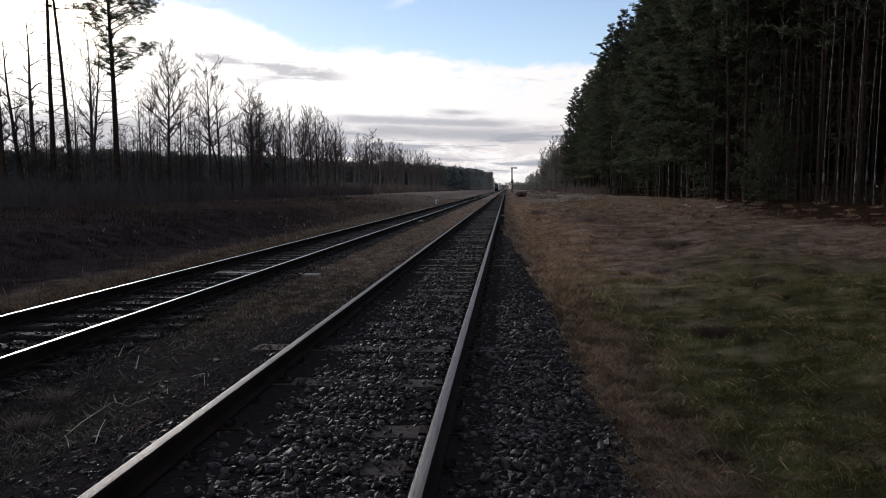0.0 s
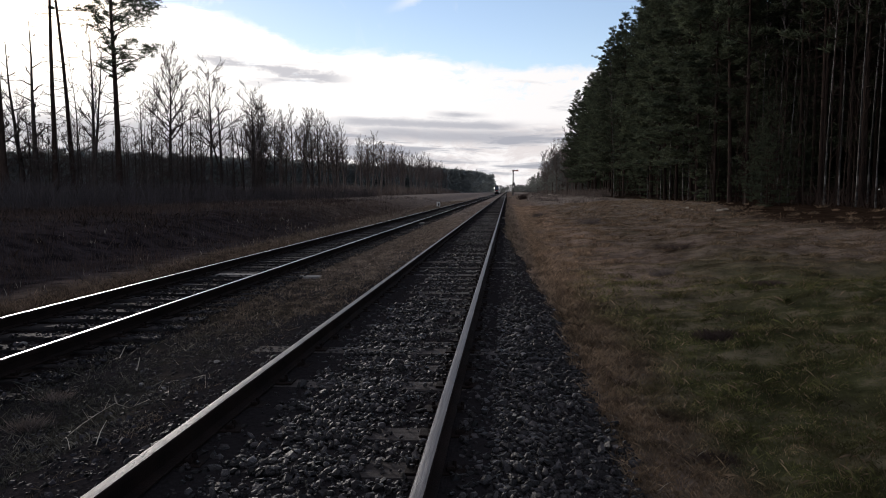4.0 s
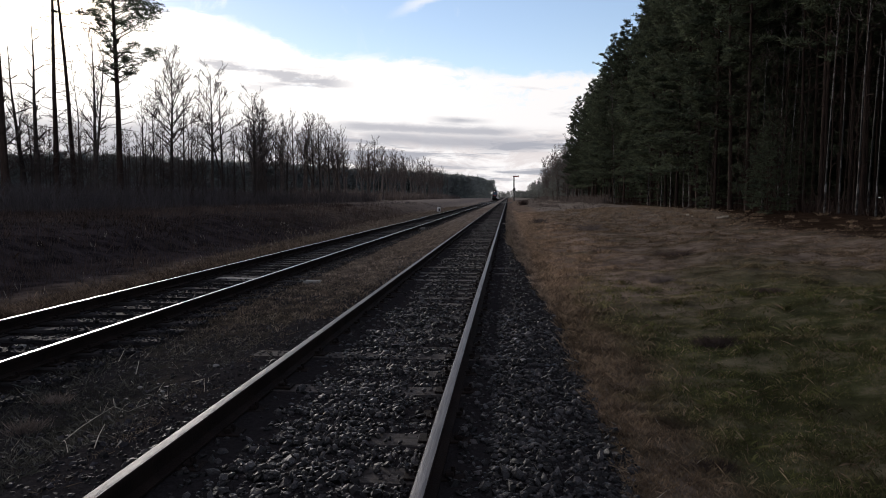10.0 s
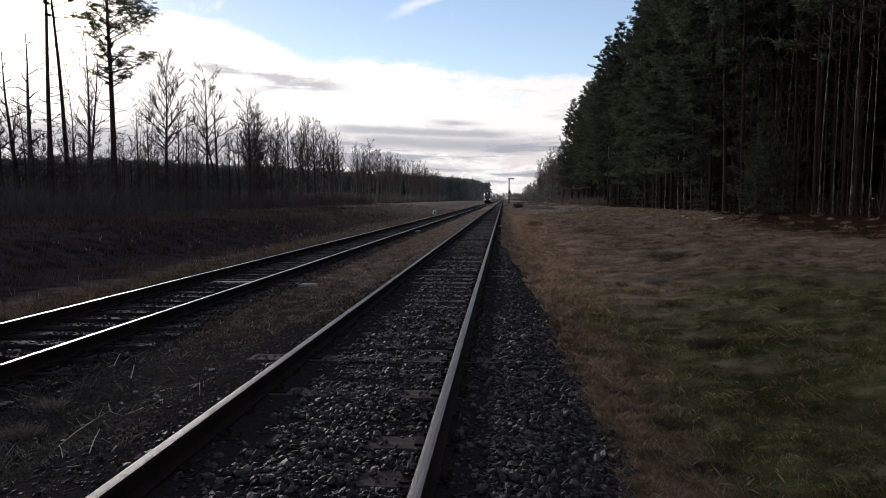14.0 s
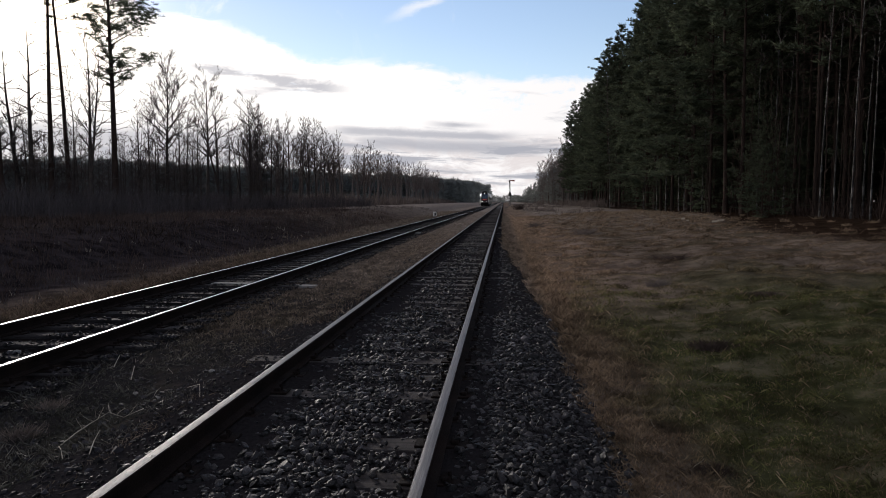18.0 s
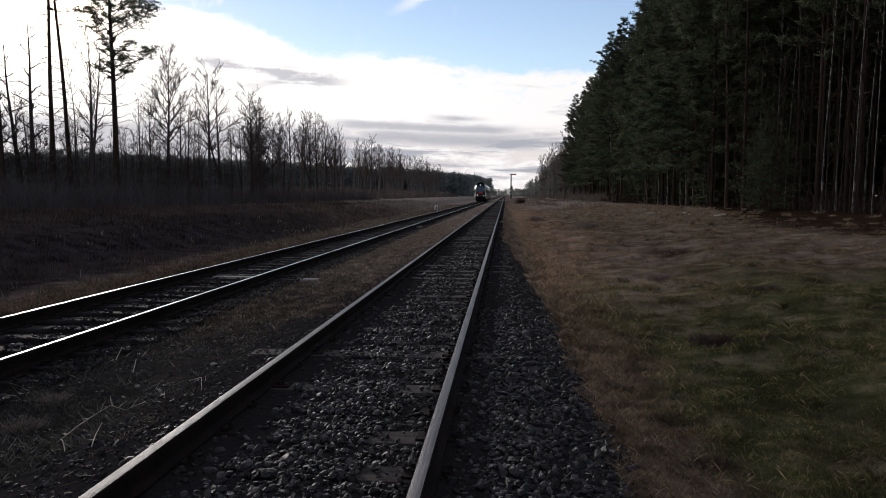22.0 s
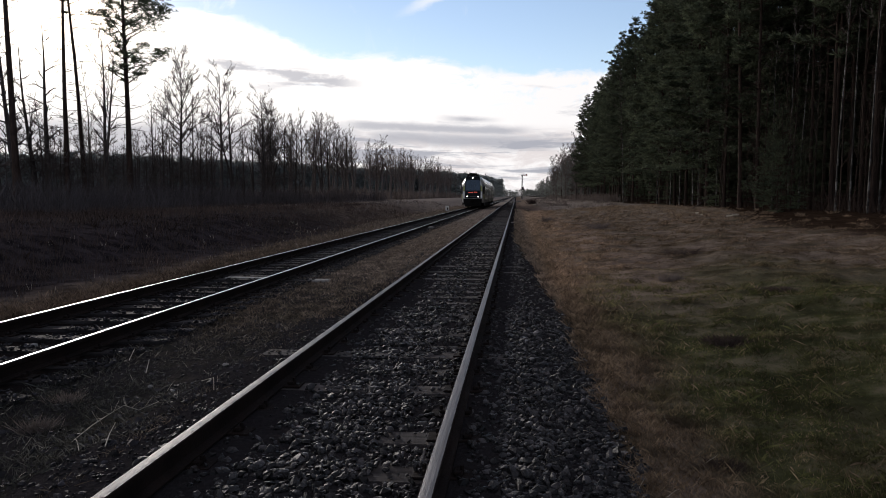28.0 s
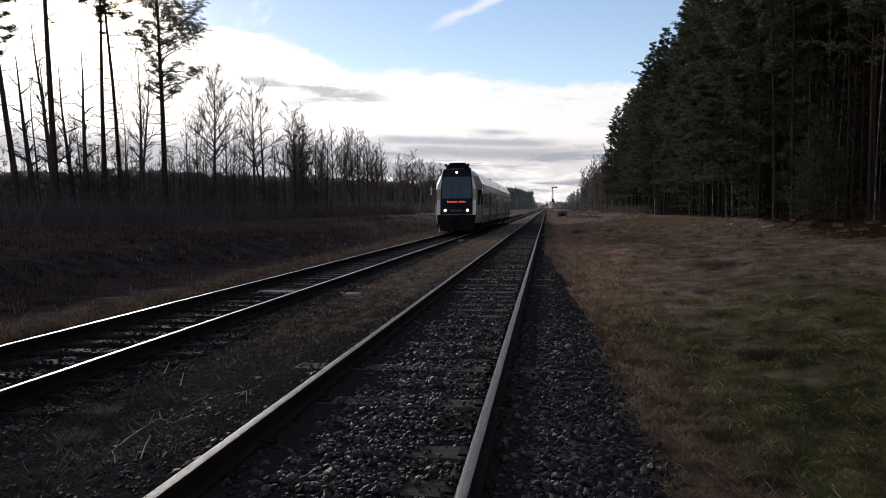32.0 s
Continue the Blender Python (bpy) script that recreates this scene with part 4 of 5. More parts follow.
    for i in range(96):
        y = 88 + 250 * (i / 96) ** 1.3 + rnd.uniform(-3, 3)
        spots.append(((-28.5 + rnd.uniform(-4.5, 1.5)) / y, y, 6 + rnd.randrange(3) if y > 92 else rnd.randrange(6), rnd.uniform(0.66, 0.92) * (1 + 0.20 * min(1.0, (y - 78) / 120))))
    for i in range(12):
        y = rnd.uniform(50, 84)
        spots.append((-rnd.uniform(28.5, 40.0) / y, y, rnd.randrange(6), rnd.uniform(0.35, 0.60)))
    used = set()
    for u, y, k, s in spots:
        src = kinds[k]
        if k in used:
            ob = copied(src, u * y, y, rnd.uniform(0, 6.28), s * 1.06)
        else:
            used.add(k)
            ob = place(src, "bare_tree", u * y, y, rnd.uniform(0, 6.28), s * 1.06)
        tagged(ob, "leafless broadleaf tree with fine upright twigs", "tree", "bare trees along the bank")
    # thin saplings under and between them
    small = [bare_tree(80 + k, (6.6, 5.6, 7.4)[k], 0.055, 0.18, 16, (1.5, 1.3, 1.2)[k], dense=1.1, wander=0.05, rise=0.35, fine=0.015) for k in range(3)]
    for i in range(84):
        y = 49 + 42 * rnd.random() ** 1.5
        x = -rnd.uniform(26.5, 30.0) - 13.0 * rnd.random() * (y < 78)
        s = rnd.uniform(0.65, 1.15)
        ob = place(small[i], "sapling", x, y, 0.0, s) if i < 3 else copied(small[i % 3], x, y, rnd.uniform(0, 6.28), s)
        tagged(ob, "thin leafless sapling with tangled fine twigs", "tree", "saplings on the bank")


def clump_of(verts, faces, places, rng):
    """Many copies of one mesh, turned and scaled, as one mesh. places: x, y, z, scale."""
    n, k = len(places), len(verts)
    a = rng.uniform(0, 6.28, n)
    c, s = np.cos(a), np.sin(a)
    sc = places[:, 3]
    v = np.empty((n, k, 3))
    v[:, :, 0] = (c[:, None] * verts[None, :, 0] - s[:, None] * verts[None, :, 1]) * sc[:, None] + places[:, 0, None]
    v[:, :, 1] = (s[:, None] * verts[None, :, 0] + c[:, None] * verts[None, :, 1]) * sc[:, None] + places[:, 1, None]
    v[:, :, 2] = verts[None, :, 2] * sc[:, None] + places[:, 2, None]
    return v.reshape(-1, 3), ((np.arange(n) * k)[:, None, None] + np.asarray(faces)[None]).reshape(-1, np.asarray(faces).shape[1])


def far_conifer(seed, h=12.0, n=100, broad=1.8, flat=0.5):
    """A distant conifer: a full crown of broad drooping sprays."""
    rng = np.random.default_rng(seed)
    t = rng.uniform(0.0, 1.0, n)
    r = (1 - t) ** flat * 3.1 * rng.uniform(0.4, 1.0, n) + 0.1
    a = rng.uniform(0, 6.28, n)
    c = np.stack([np.cos(a) * r, np.sin(a) * r, t * h], 1)
    v, f = needle_clumps(rng, c, np.full(n, 1.6), 6, broad)
    return v, f


def far_woods():
    rng = np.random.default_rng(3)
    v, f = far_conifer(1)
    edge = ((-1.024, 190), (-0.550, 200), (-0.306, 260), (-0.131, 380), (-0.050, 480), (-0.022, 620))
    us, ys = np.array([e[0] for e in edge]), np.array([e[1] for e in edge])
    spots = []
    for row in range(4):
        n = 190
        u = -1.10 + 1.078 * np.linspace(0, 1, n) ** 0.8
        y = np.interp(u, us, ys) + row * 7 + rng.uniform(-3, 3, n)
        x = u * y + rng.uniform(-1.5, 1.5, n)
        grow = np.interp(u, (-0.30, -0.10, -0.02), (0.98, 1.14, 1.22))
        spots.append(np.stack([x, y, gz(x, y) - 0.3, grow * 1.08 * rng.uniform(0.86, 0.98, n) * (1 + 0.06 * (rng.random(n) < 0.08))], 1))
    v1, f1 = clump_of(v, f, np.concatenate(spots), rng)
    tagged(mesh_ob("far_woods", v1, f1, M_NEEDLE_HILL_HAZE), "distant dark conifer wood behind the bare trees", "woods", kind="stuff")
    v, f = far_conifer(2, 12.0, 70, 1.2)
    # woods that close the view along the line
    n = 260
    x = rng.uniform(-60, 90, n)
    y = rng.uniform(880, 1050, n)
    v2, f2 = clump_of(v, f, np.stack([x, y, gz(x, y) - 0.3, rng.uniform(0.5, 0.85, n)], 1), rng)
    tagged(mesh_ob("distant_woods", v2, f2, M_NEEDLE_HAZE), "low distant woods where the line meets the horizon", "woods", kind="stuff")


def thicket(name, n, x0, x1, y0, y1, h, label, seed, wid=0.006, mat=None):
    """Bare brush: thin upright twigs in clumps."""
    rng = np.random.default_rng(seed)
    m = max(4, n // 28)
    cx, cy = rng.uniform(x0, x1, m), y0 * np.exp(rng.uniform(0, 1, m) * math.log(y1 / y0))
    k = rng.integers(0, m, n)
    x, y = cx[k] + rng.normal(0, 0.5, n), cy[k] + rng.normal(0, 0.5, n)
    z = gz(x, y) - 0.05
    hh = h * rng.uniform(0.35, 1.0, n) * rng.uniform(0.5, 1.0, m)[k]
    d = rng.normal(0, 0.3, (n, 2)) * hh[:, None]
    a = rng.uniform(0, 6.28, n)
    w = (wid + 0.00025 * y) * rng.uniform(0.5, 1.3, n)
    s = np.stack([np.cos(a) * w, np.sin(a) * w], 1)
    v = np.stack([np.stack([x - s[:, 0], y - s[:, 1], z], 1), np.stack([x + s[:, 0], y + s[:, 1], z], 1),
                  np.stack([x + d[:, 0] * 0.57 + s[:, 0] * 0.7, y + d[:, 1] * 0.57 + s[:, 1] * 0.7, z + hh * 0.6], 1), np.stack([x + d[:, 0], y + d[:, 1], z + hh], 1)], 1).reshape(-1, 3)
    f = (np.arange(n) * 4)[:, None] + np.array([0, 1, 2, 3])[None]
    tagged(mesh_ob(name, v, f, mat or M_TWIG), label, "brush", kind="stuff")


def right_forest():
    """The tall pine wood on the field side: an edge of full crowns, birch stems among them, bare trunks behind."""
    edge = [pine("pine_tree", 100 + i, 25.0, 0.14, (0.10, 0.14, 0.12, 0.19)[i], (3.2, 2.8, 3.5, 2.8)[i], 90, 42, 0.31, 17, dead=9, droop=0.12, tip=3.2, low=0.95) for i in range(4)]
    tall = [pine("pine_tree", 110 + i, 25.5, 0.115, (0.36, 0.44, 0.30)[i], (3.0, 2.7, 3.2)[i], 54, 40, 0.32, 16, dead=24, droop=0.0, tip=3.0) for i in range(3)]
    inner = [pine("pine_tree", 120 + i, 24.0, 0.11, (0.50, 0.32, 0.42)[i], 2.4, 40, 16, 0.42, 14, dead=16) for i in range(3)]
    rnd = random.Random(21)
    used = set()

    def put(src, x, y, s, label, group):
        if src.name in used:
            ob = copied(src, x, y, rnd.uniform(0, 6.28), s)
        else:
            used.add(src.name)
            ob = place(src, src.name, x, y, rnd.uniform(0, 6.28), s)
        tagged(ob, label, "tree", group)

    y = 27.0
    while y < 180:
        size = float(np.interp(y, (90, 116, 153, 190), (1.09, 1.06, 0.97, 0.80)))
        put(tall[rnd.randrange(3)] if y < 50 or rnd.random() < 0.15 else edge[rnd.randrange(4)], 15.8 + rnd.uniform(-0.6, 1.2) + (2.0 if y < 46 else 0), y, size * rnd.uniform(0.84, 1.06), "tall pine with dense dark green crown at the wood's edge", "pines of the wood's edge")
        y += rnd.uniform(2.2, 4.0) * (1 + y / 260) 
    for row, (x, step) in enumerate(((18.6, 3.0), (21.5, 3.6), (25.0, 4.4), (29.5, 5.0))):
        y = 22.0 + row
        while y < (150, 110, 90, 80)[row]:
            put((edge[rnd.randrange(4)] if y > 50 and rnd.random() < (0.5, 0.25, 0.15, 0.3)[row] else inner[rnd.randrange(3)]), x + rnd.uniform(-1.2, 1.2), y,
                float(np.interp(y, (90, 116, 153, 190), (1.09, 1.06, 0.97, 0.80))) * rnd.uniform(0.9, 1.02),
                "slender pine trunk with a high crown inside the wood", "pines inside the wood")
            y += step * rnd.uniform(0.7, 1.3)
    for k, src in enumerate(edge + tall + inner):
        if src.name not in used:
            put(src, 19.5 + 0.7 * k, 46.0 + 3.1 * k, 0.95, "slender pine trunk with a high crown inside the wood", "pines inside the wood")
    # young spruces with branches down to the ground
    young = [pine("spruce_tree", 130 + i, (9.0, 7.0)[i], 0.09, 0.04, (2.6, 2.2)[i], 90, 28, 0.15, 26, dead=0, droop=0.25) for i in range(2)]
    for x, yy, s in ((14.6, 43.0, 0.6), (15.6, 45.5, 0.7), (17.6, 50.0, 0.9), (16.6, 60.0, 1.1), (16.4, 74.0, 1.0), (16.9, 88.0, 1.2), (16.7, 104.0, 1.1)):
        put(young[rnd.randrange(2)], x, yy, s, "young dark spruce with branches down to the ground", "spruces at the wood's edge")
    for k, src in enumerate(young):
        if src.name not in used:
            put(src, 17.0, 118.0 + 6 * k, 1.0, "young dark spruce with branches down to the ground", "spruces at the wood's edge")
    # thin leafless saplings in front of the stems
    slim = [bare_tree(160 + k, (8.5, 10.5)[k], 0.035, 0.2, 15, 0.9, bark=M_BARK_PINE, twig=M_BARK_PINE, dense=0.8, rise=1.3, wander=0.04, fine=0.007) for k in range(2)]
    for k in range(34):
        yy = 25.0 + 36.0 * (k / 34) + rnd.uniform(-1, 1)
        x = 14.6 + rnd.uniform(-0.6, 3.4) + (1.2 if yy < 36 else 0)
        s = rnd.uniform(0.7, 1.15)
        ob = place(slim[k], "sapling", x, yy, 0.4 * k, s) if k < 2 else copied(slim[k % 2], x, yy, rnd.uniform(0, 6.28), s)
        tagged(ob, "thin red-brown leafless sapling before dark pines", "tree", "saplings at the wood's edge")
    # leafless trees where the wood ends, haze painted into their bark
    bare = [bare_tree(145, 15.0, 0.17, 0.15, 26, 2.6, bark=M_BARK_HAZE, dense=1.3, twig=M_BARK_HAZE), bare_tree(146, 14.0, 0.16, 0.2, 22, 2.3, fork=True, bark=M_BARK_HAZE, dense=1.3, twig=M_BARK_HAZE)]
    for k in range(40):
        yy = 176 + k * 3.2 + rnd.uniform(-2, 2)
        ob = bare[k % 2]
        s = rnd.uniform(0.95, 1.15)
        x = 14.2 + rnd.uniform(-1.0, 6.0)
        ob = place(ob, "bare_tree", x, yy, 1.0 * k, s) if k < 2 else copied(ob, x, yy, rnd.uniform(0, 6.28), s)
        tagged(ob, "brown leafless broadleaf tree at the wood's far end", "tree", "bare trees at the wood's end")
    # birches: white stems in front of the dark
    birches = [bare_tree(140, 17, 0.055, 0.5, 14, 1.0, bark=M_BARK_BIRCH, dense=0.5, wander=0.016), bare_tree(141, 15, 0.048, 0.5, 12, 0.9, bark=M_BARK_BIRCH, dense=0.5, wander=0.02)]
    for i, (u, x) in enumerate(((0.452, 16.8), (0.476, 17.4), (0.142, 13.9), (0.186, 14.4), (0.232, 15.3), (0.239, 15.2), (0.065, 13.0), (0.333, 16.4), (0.412, 17.0), (0.385, 20.0),
                                (0.215, 14.8), (0.352, 16.6), (0.366, 17.5), (0.430, 17.8), (0.262, 15.6), (0.203, 14.6), (0.466, 19.0))):
        ob = birches[i % 2]
        yy = x / u
        if i < 2:
            place(ob, "birch_tree", x, yy, i * 2.0, 1.0)
        else:
            ob = copied(ob, x, yy, rnd.uniform(0, 6.28), rnd.uniform(0.85, 1.1))
        tagged(ob, "slender birch with white bark among dark pines", "tree", "birches at the wood's edge")
    # further along and deeper in, as one mass
    rng = np.random.default_rng(8)
    wood, boughs, nv, nf = pine_parts(150, 25.0, 0.18, 0.01, 4.2, 40, 6, 1.3, 8, dead=0)
    n = 120
    y = 205 + 330 * np.linspace(0, 1, n) ** 1.2 + rng.uniform(-2, 2, n)
    x = np.tile([15.0, 18.5, 22.5], 40) + rng.uniform(-1, 1, n)
    fade = np.interp(y, (200, 260, 420, 520), (0.45, 0.42, 0.38, 0.38))
    v, f = clump_of(nv, nf, np.stack([x, y, gz(x, y) - 0.1, fade * rng.uniform(0.88, 1.05, n)], 1), rng)
    ob = tagged(mesh_ob("far_pine_wood", v, f, M_NEEDLE_HAZE), "the pine wood's edge going on far along the line", "woods", kind="stuff")
    v, f = clump_of(np.array(wood.v), wood.f, np.stack([x, y, gz(x, y) - 0.1, fade], 1), rng)
    mesh_ob("trunks", v, f, M_BARK_PINE, ob)
    wood, boughs, nv, nf = pine_parts(151, 22.0, 0.18, 0.02, 3.6, 36, 5, 2.2, 7, dead=0)
    n = 520
    x, y = rng.uniform(28, 75, n), rng.uniform(10, 330, n)
    v, f = clump_of(nv, nf, np.stack([x, y, gz(x, y) - 0.3, rng.uniform(0.85, 1.0, n)], 1), rng)
    tagged(mesh_ob("deep_pine_wood", v, f, M_NEEDLE), "dense dark pine wood behind its edge", "woods", kind="stuff")


left_trees()
far_woods()
right_forest()
thicket("brush", 24000, -58, -21.5, 34, 130, 2.6, "dark leafless brush under the bare trees", 31, 0.006, M_DARK_TWIG)
thicket("far_brush", 12000, -42, -24, 95, 380, 3.2, "grey-brown leafless brush far along the line", 36, 0.006, M_EDGE_TWIG)
thicket("undergrowth", 3600, 15.5, 24, 26, 160, 1.9, "red-brown leafless undergrowth at the wood's edge", 32, 0.005, M_BARK_PINE)
thicket("edge_brush", 6000, 13.5, 17.5, 110, 320, 1.8, "grey-brown leafless brush along the wood's edge", 35, 0.008, M_EDGE_TWIG)
thicket("heather", 5000, 3.5, 13, 75, 330, 0.5, "low dry brush in the field far along the line", 33, 0.005, M_EDGE_TWIG)
thicket("low_heath", 26000, -17, -8.2, 10, 45, 0.22, "low dark dead heath on the bank's slope", 37, 0.003, M_DARK_TWIG)
thicket("dark_heath", 30000, -26, -9.0, 11, 75, 0.5, "dark dead heath growing over the bank", 34, 0.004)


def tussock(x, y, r, h, n, mat, label, seed):
    """One clump of dead stems, bushing outwards."""
    rng = np.random.default_rng(seed)
    px, py = x + rng.normal(0, r * 0.45, n), y + rng.normal(0, r * 0.45, n)
    z = gz(px, py) - 0.01
    hh = h * rng.uniform(0.35, 1.0, n)
    out = np.stack([px - x, py - y], 1) * rng.uniform(0.1, 0.6, (n, 1)) + rng.normal(0, 0.3 * h, (n, 2))
    a = rng.uniform(0, 6.28, n)
    w = 0.0004 + 0.00018 * y
    s = np.stack([np.cos(a) * w, np.sin(a) * w], 1)
    v = np.stack([np.stack([px - s[:, 0], py - s[:, 1], z], 1), np.stack([px + s[:, 0], py + s[:, 1], z], 1),
                  np.stack([px + out[:, 0] * 0.55 + s[:, 0] * 0.7, py + out[:, 1] * 0.55 + s[:, 1] * 0.7, z + hh * 0.62], 1),
                  np.stack([px + out[:, 0], py + out[:, 1], z + hh], 1)], 1).reshape(-1, 3)
    f = (np.arange(n) * 4)[:, None] + np.array([0, 1, 2, 3])[None]
    tagged(mesh_ob("grass_tussock", v, f, mat), label, "tussock", "tussocks beside the tracks")


tussock(-3.36, 4.80, 0.11, 0.11, 420, M_EDGE_TWIG, "dry grey-brown tuft of dead weed on the gravel", 1)
tussock(-3.62, 5.55, 0.12, 0.10, 260, M_EDGE_TWIG, "dry grey-brown tuft of dead weed on the gravel", 2)
tussock(2.27, 8.10, 0.17, 0.13, 900, M_TWIG, "dark brown grass tussock in the green field", 3)
tussock(4.1, 18.7, 0.36, 0.16, 700, M_TWIG, "dark brown grass tussock in the dry field", 4)
tussock(3.95, 11.5, 0.22, 0.10, 700, M_TWIG, "dark brown grass tussock in the dry field", 5)
tussock(1.30, 4.55, 0.12, 0.06, 700, M_TWIG, "dark brown grass tussock in the green field", 6)
tussock(2.9, 14.0, 0.2, 0.16, 360, M_EDGE_TWIG, "grey-brown grass tussock in the dry field", 7)
tussock(2.95, 134.0, 0.8, 1.1, 240, M_TWIG, "dark rounded leafless bush beside the line", 10)
tussock(3.6, 33.0, 0.4, 0.35, 320, M_EDGE_TWIG, "grey-brown grass tussock in the dry field", 8)
tussock(1.9, 44.0, 0.35, 0.45, 260, M_EDGE_TWIG, "grey-brown grass tussock in the dry field", 9)


# ---------------------------------------------------------------- the railcar
CAR, GAP = 18.4, 0.55
HALF = ((1.33, 0.62), (1.42, 0.95), (1.44, 1.35), (1.44, 2.60), (1.38, 2.95), (1.16, 3.42), (0.86, 3.72), (0.45, 3.86))


def ring(y, shrink=1.0, rake=0.0, lower=0.0):
    pts = [(a * shrink, b) for a, b in HALF]
    full = pts + [(-a, b) for a, b in reversed(pts)]
    return [(x, y + rake * (z - 0.62), z - lower * max(0.0, z - 2.4)) for x, z in full]


def loft(bm, rings):
    rows = [[bm.verts.new(p) for p in r] for r in rings]
    k = len(rows[0])
    for a, b in zip(rows, rows[1:]):
        for i in range(k):
            bm.faces.new((a[i], a[(i + 1) % k], b[(i + 1) % k], b[i]))
    bm.faces.new(rows[0])
    bm.faces.new(rows[-1])
    return bm


RAKE = 0.17


def on_nose(points, depth, off):
    """A slab lying on the raked front: points are (x, z)."""
    bm = fresh()
    rows = [[bm.verts.new((x, 0.02 + RAKE * (z - 0.62) + o, z)) for x, z in points] for o in (-off, depth)]
    k = len(points)
    for i in range(k):
        bm.faces.new((rows[0][i], rows[0][(i + 1) % k], rows[1][(i + 1) % k], rows[1][i]))
    bm.faces.new(rows[0])
    bm.faces.new(rows[1])
    return bm


def mirrored(half):
    return list(half) + [(-a, b) for a, b in reversed(half)]


def wheelset(parent, y):
    bm = fresh()
    for s in (-1, 1):
        rod(bm, (s * 0.69, 0, 0), (s * 0.82, 0, 0), 0.40, n=20)
        rod(bm, (s * 0.665, 0, 0), (s * 0.69, 0, 0), 0.43, n=20)
        for k in range(4):
            a = k * math.pi / 2
            rod(bm, (s * 0.82, 0.2 * math.cos(a), 0.2 * math.sin(a)), (s * 0.835, 0.2 * math.cos(a), 0.2 * math.sin(a)), 0.04, n=6)
    rod(bm, (-0.8, 0, 0), (0.8, 0, 0), 0.08)
    ob = part("wheelset", bm, M_RUST, parent)
    ob.location = (0, y, 0.40)
    return ob


def build_train():
    train = new("railcar")
    tagged(train, "two-car diesel railcar in grey-cream and yellow-green with black front, headlights lit", "train")
    axles = []
    for c in range(2):
        y0 = c * (CAR + GAP)
        body = fresh()
        if c == 0:
            rings = [ring(0.02, 0.80, RAKE, 0.02), ring(0.15, 0.825, RAKE * 0.97, 0.01), ring(0.75, 0.93, RAKE * 0.7), ring(1.8, 1.0), ring(CAR, 1.0)]
        else:
            rings = [ring(y0, 1.0), ring(y0 + CAR - 1.8, 1.0), ring(y0 + CAR - 0.75, 0.93, -RAKE * 0.7), ring(y0 + CAR, 0.80, -RAKE, 0.02)]
        shell = part("body", loft(body, rings), M_BODY, train, "grey-cream painted car body")
        # silver roof laid over the shell
        bm = fresh()
        roof = [(a * 1.012, b + 0.012) for a, b in HALF[4:]]
        roof = roof + [(-a, b) for a, b in reversed(roof)]
        ys = (1.7, CAR - 0.05) if c == 0 else (y0 + 0.05, y0 + CAR - 1.7)
        rows = [[bm.verts.new((x, y, z)) for x, z in roof] for y in ys]
        for i in range(len(roof) - 1):
            bm.faces.new((rows[0][i], rows[0][i + 1], rows[1][i + 1], rows[1][i]))
        part("roof", bm, M_SILVER, train, "silver-grey curved roof")
        bm = fresh()
        box(bm, 0.3, y0 + (3.4 if c == 0 else 1.2), 3.93, 0.5, 0.6, 0.18, 0.05)
        part("roof_unit", bm, M_SIGNAL, train)
        for s in (-1, 1):
            # glazing bands, doors, sill stripe
            for k in range(7):
                if k in (2, 5):
                    continue
                bm = fresh()
                box(bm, s * 1.438, y0 + 3.0 + 2.15 * k, 1.95, 0.02, 1.75, 0.9, 0.008)
                part("window", bm, M_GLASS, train, "dark tinted side window")
            for k in (2, 5):
                d = fresh()
                box(d, s * 1.44, y0 + 3.0 + 2.15 * k, 1.62, 0.03, 1.45, 2.0, 0.01)
                door = part("door", d, M_DOOR, train, "dark olive sliding door")
                for q in (-0.36, 0.36):
                    bm = fresh()
                    box(bm, s * 1.456, y0 + 3.0 + 2.15 * k + q, 1.9, 0.012, 0.5, 1.2, 0.005)
                    part("door_window", bm, M_GLASS, door)
            bm = fresh()
            box(bm, s * 1.436, y0 + CAR / 2, 0.98, 0.02, CAR - 2.6, 0.22, 0.006)
            part("side_stripe", bm, M_DOOR, train, "dark olive stripe along the sill")
            bm = fresh()
            box(bm, s * 1.30, y0 + CAR / 2, 0.50, 0.06, CAR - 2.4, 0.42, 0.02)
            part("skirt", bm, M_UNDER, train)
        bm = fresh()
        box(bm, 0, y0 + CAR / 2, 0.52, 2.3, CAR - 7.5, 0.5, 0.04)
        part("underframe", bm, M_UNDER, train)
        for by in (y0 + 3.3, y0 + CAR - 3.3):
            bm = fresh()
            for s in (-1, 1):
                box(bm, s * 0.98, by, 0.46, 0.14, 2.7, 0.2, 0.04)
                for q in (-0.95, 0.95):
                    box(bm, s * 1.02, by + q, 0.42, 0.2, 0.34, 0.3, 0.04)
            box(bm, 0, by, 0.5, 1.9, 0.4, 0.16, 0.03)
            part("bogie_frame", bm, M_UNDER, train)
            for q in (-0.95, 0.95):
                axles.append((wheelset(train, by + q), by + q))
    # gangway between the cars
    bm = fresh()
    for k in range(5):
        box(bm, 0, CAR + 0.055 + k * 0.11, 2.1, 2.3 - 0.12 * (k % 2), 0.10, 2.6 - 0.1 * (k % 2), 0.02)
    part("gangway", bm, M_BLACK, train, "black folded gangway bellows")
    # front: black mask, windscreen, pale pillars
    part("front_mask", on_nose(mirrored(((0.95, 1.14), (0.95, 2.4), (0.92, 3.1), (0.84, 3.70), (0.76, 3.81))), 0.05, 0.012), M_MASK, train, "glossy black front mask")
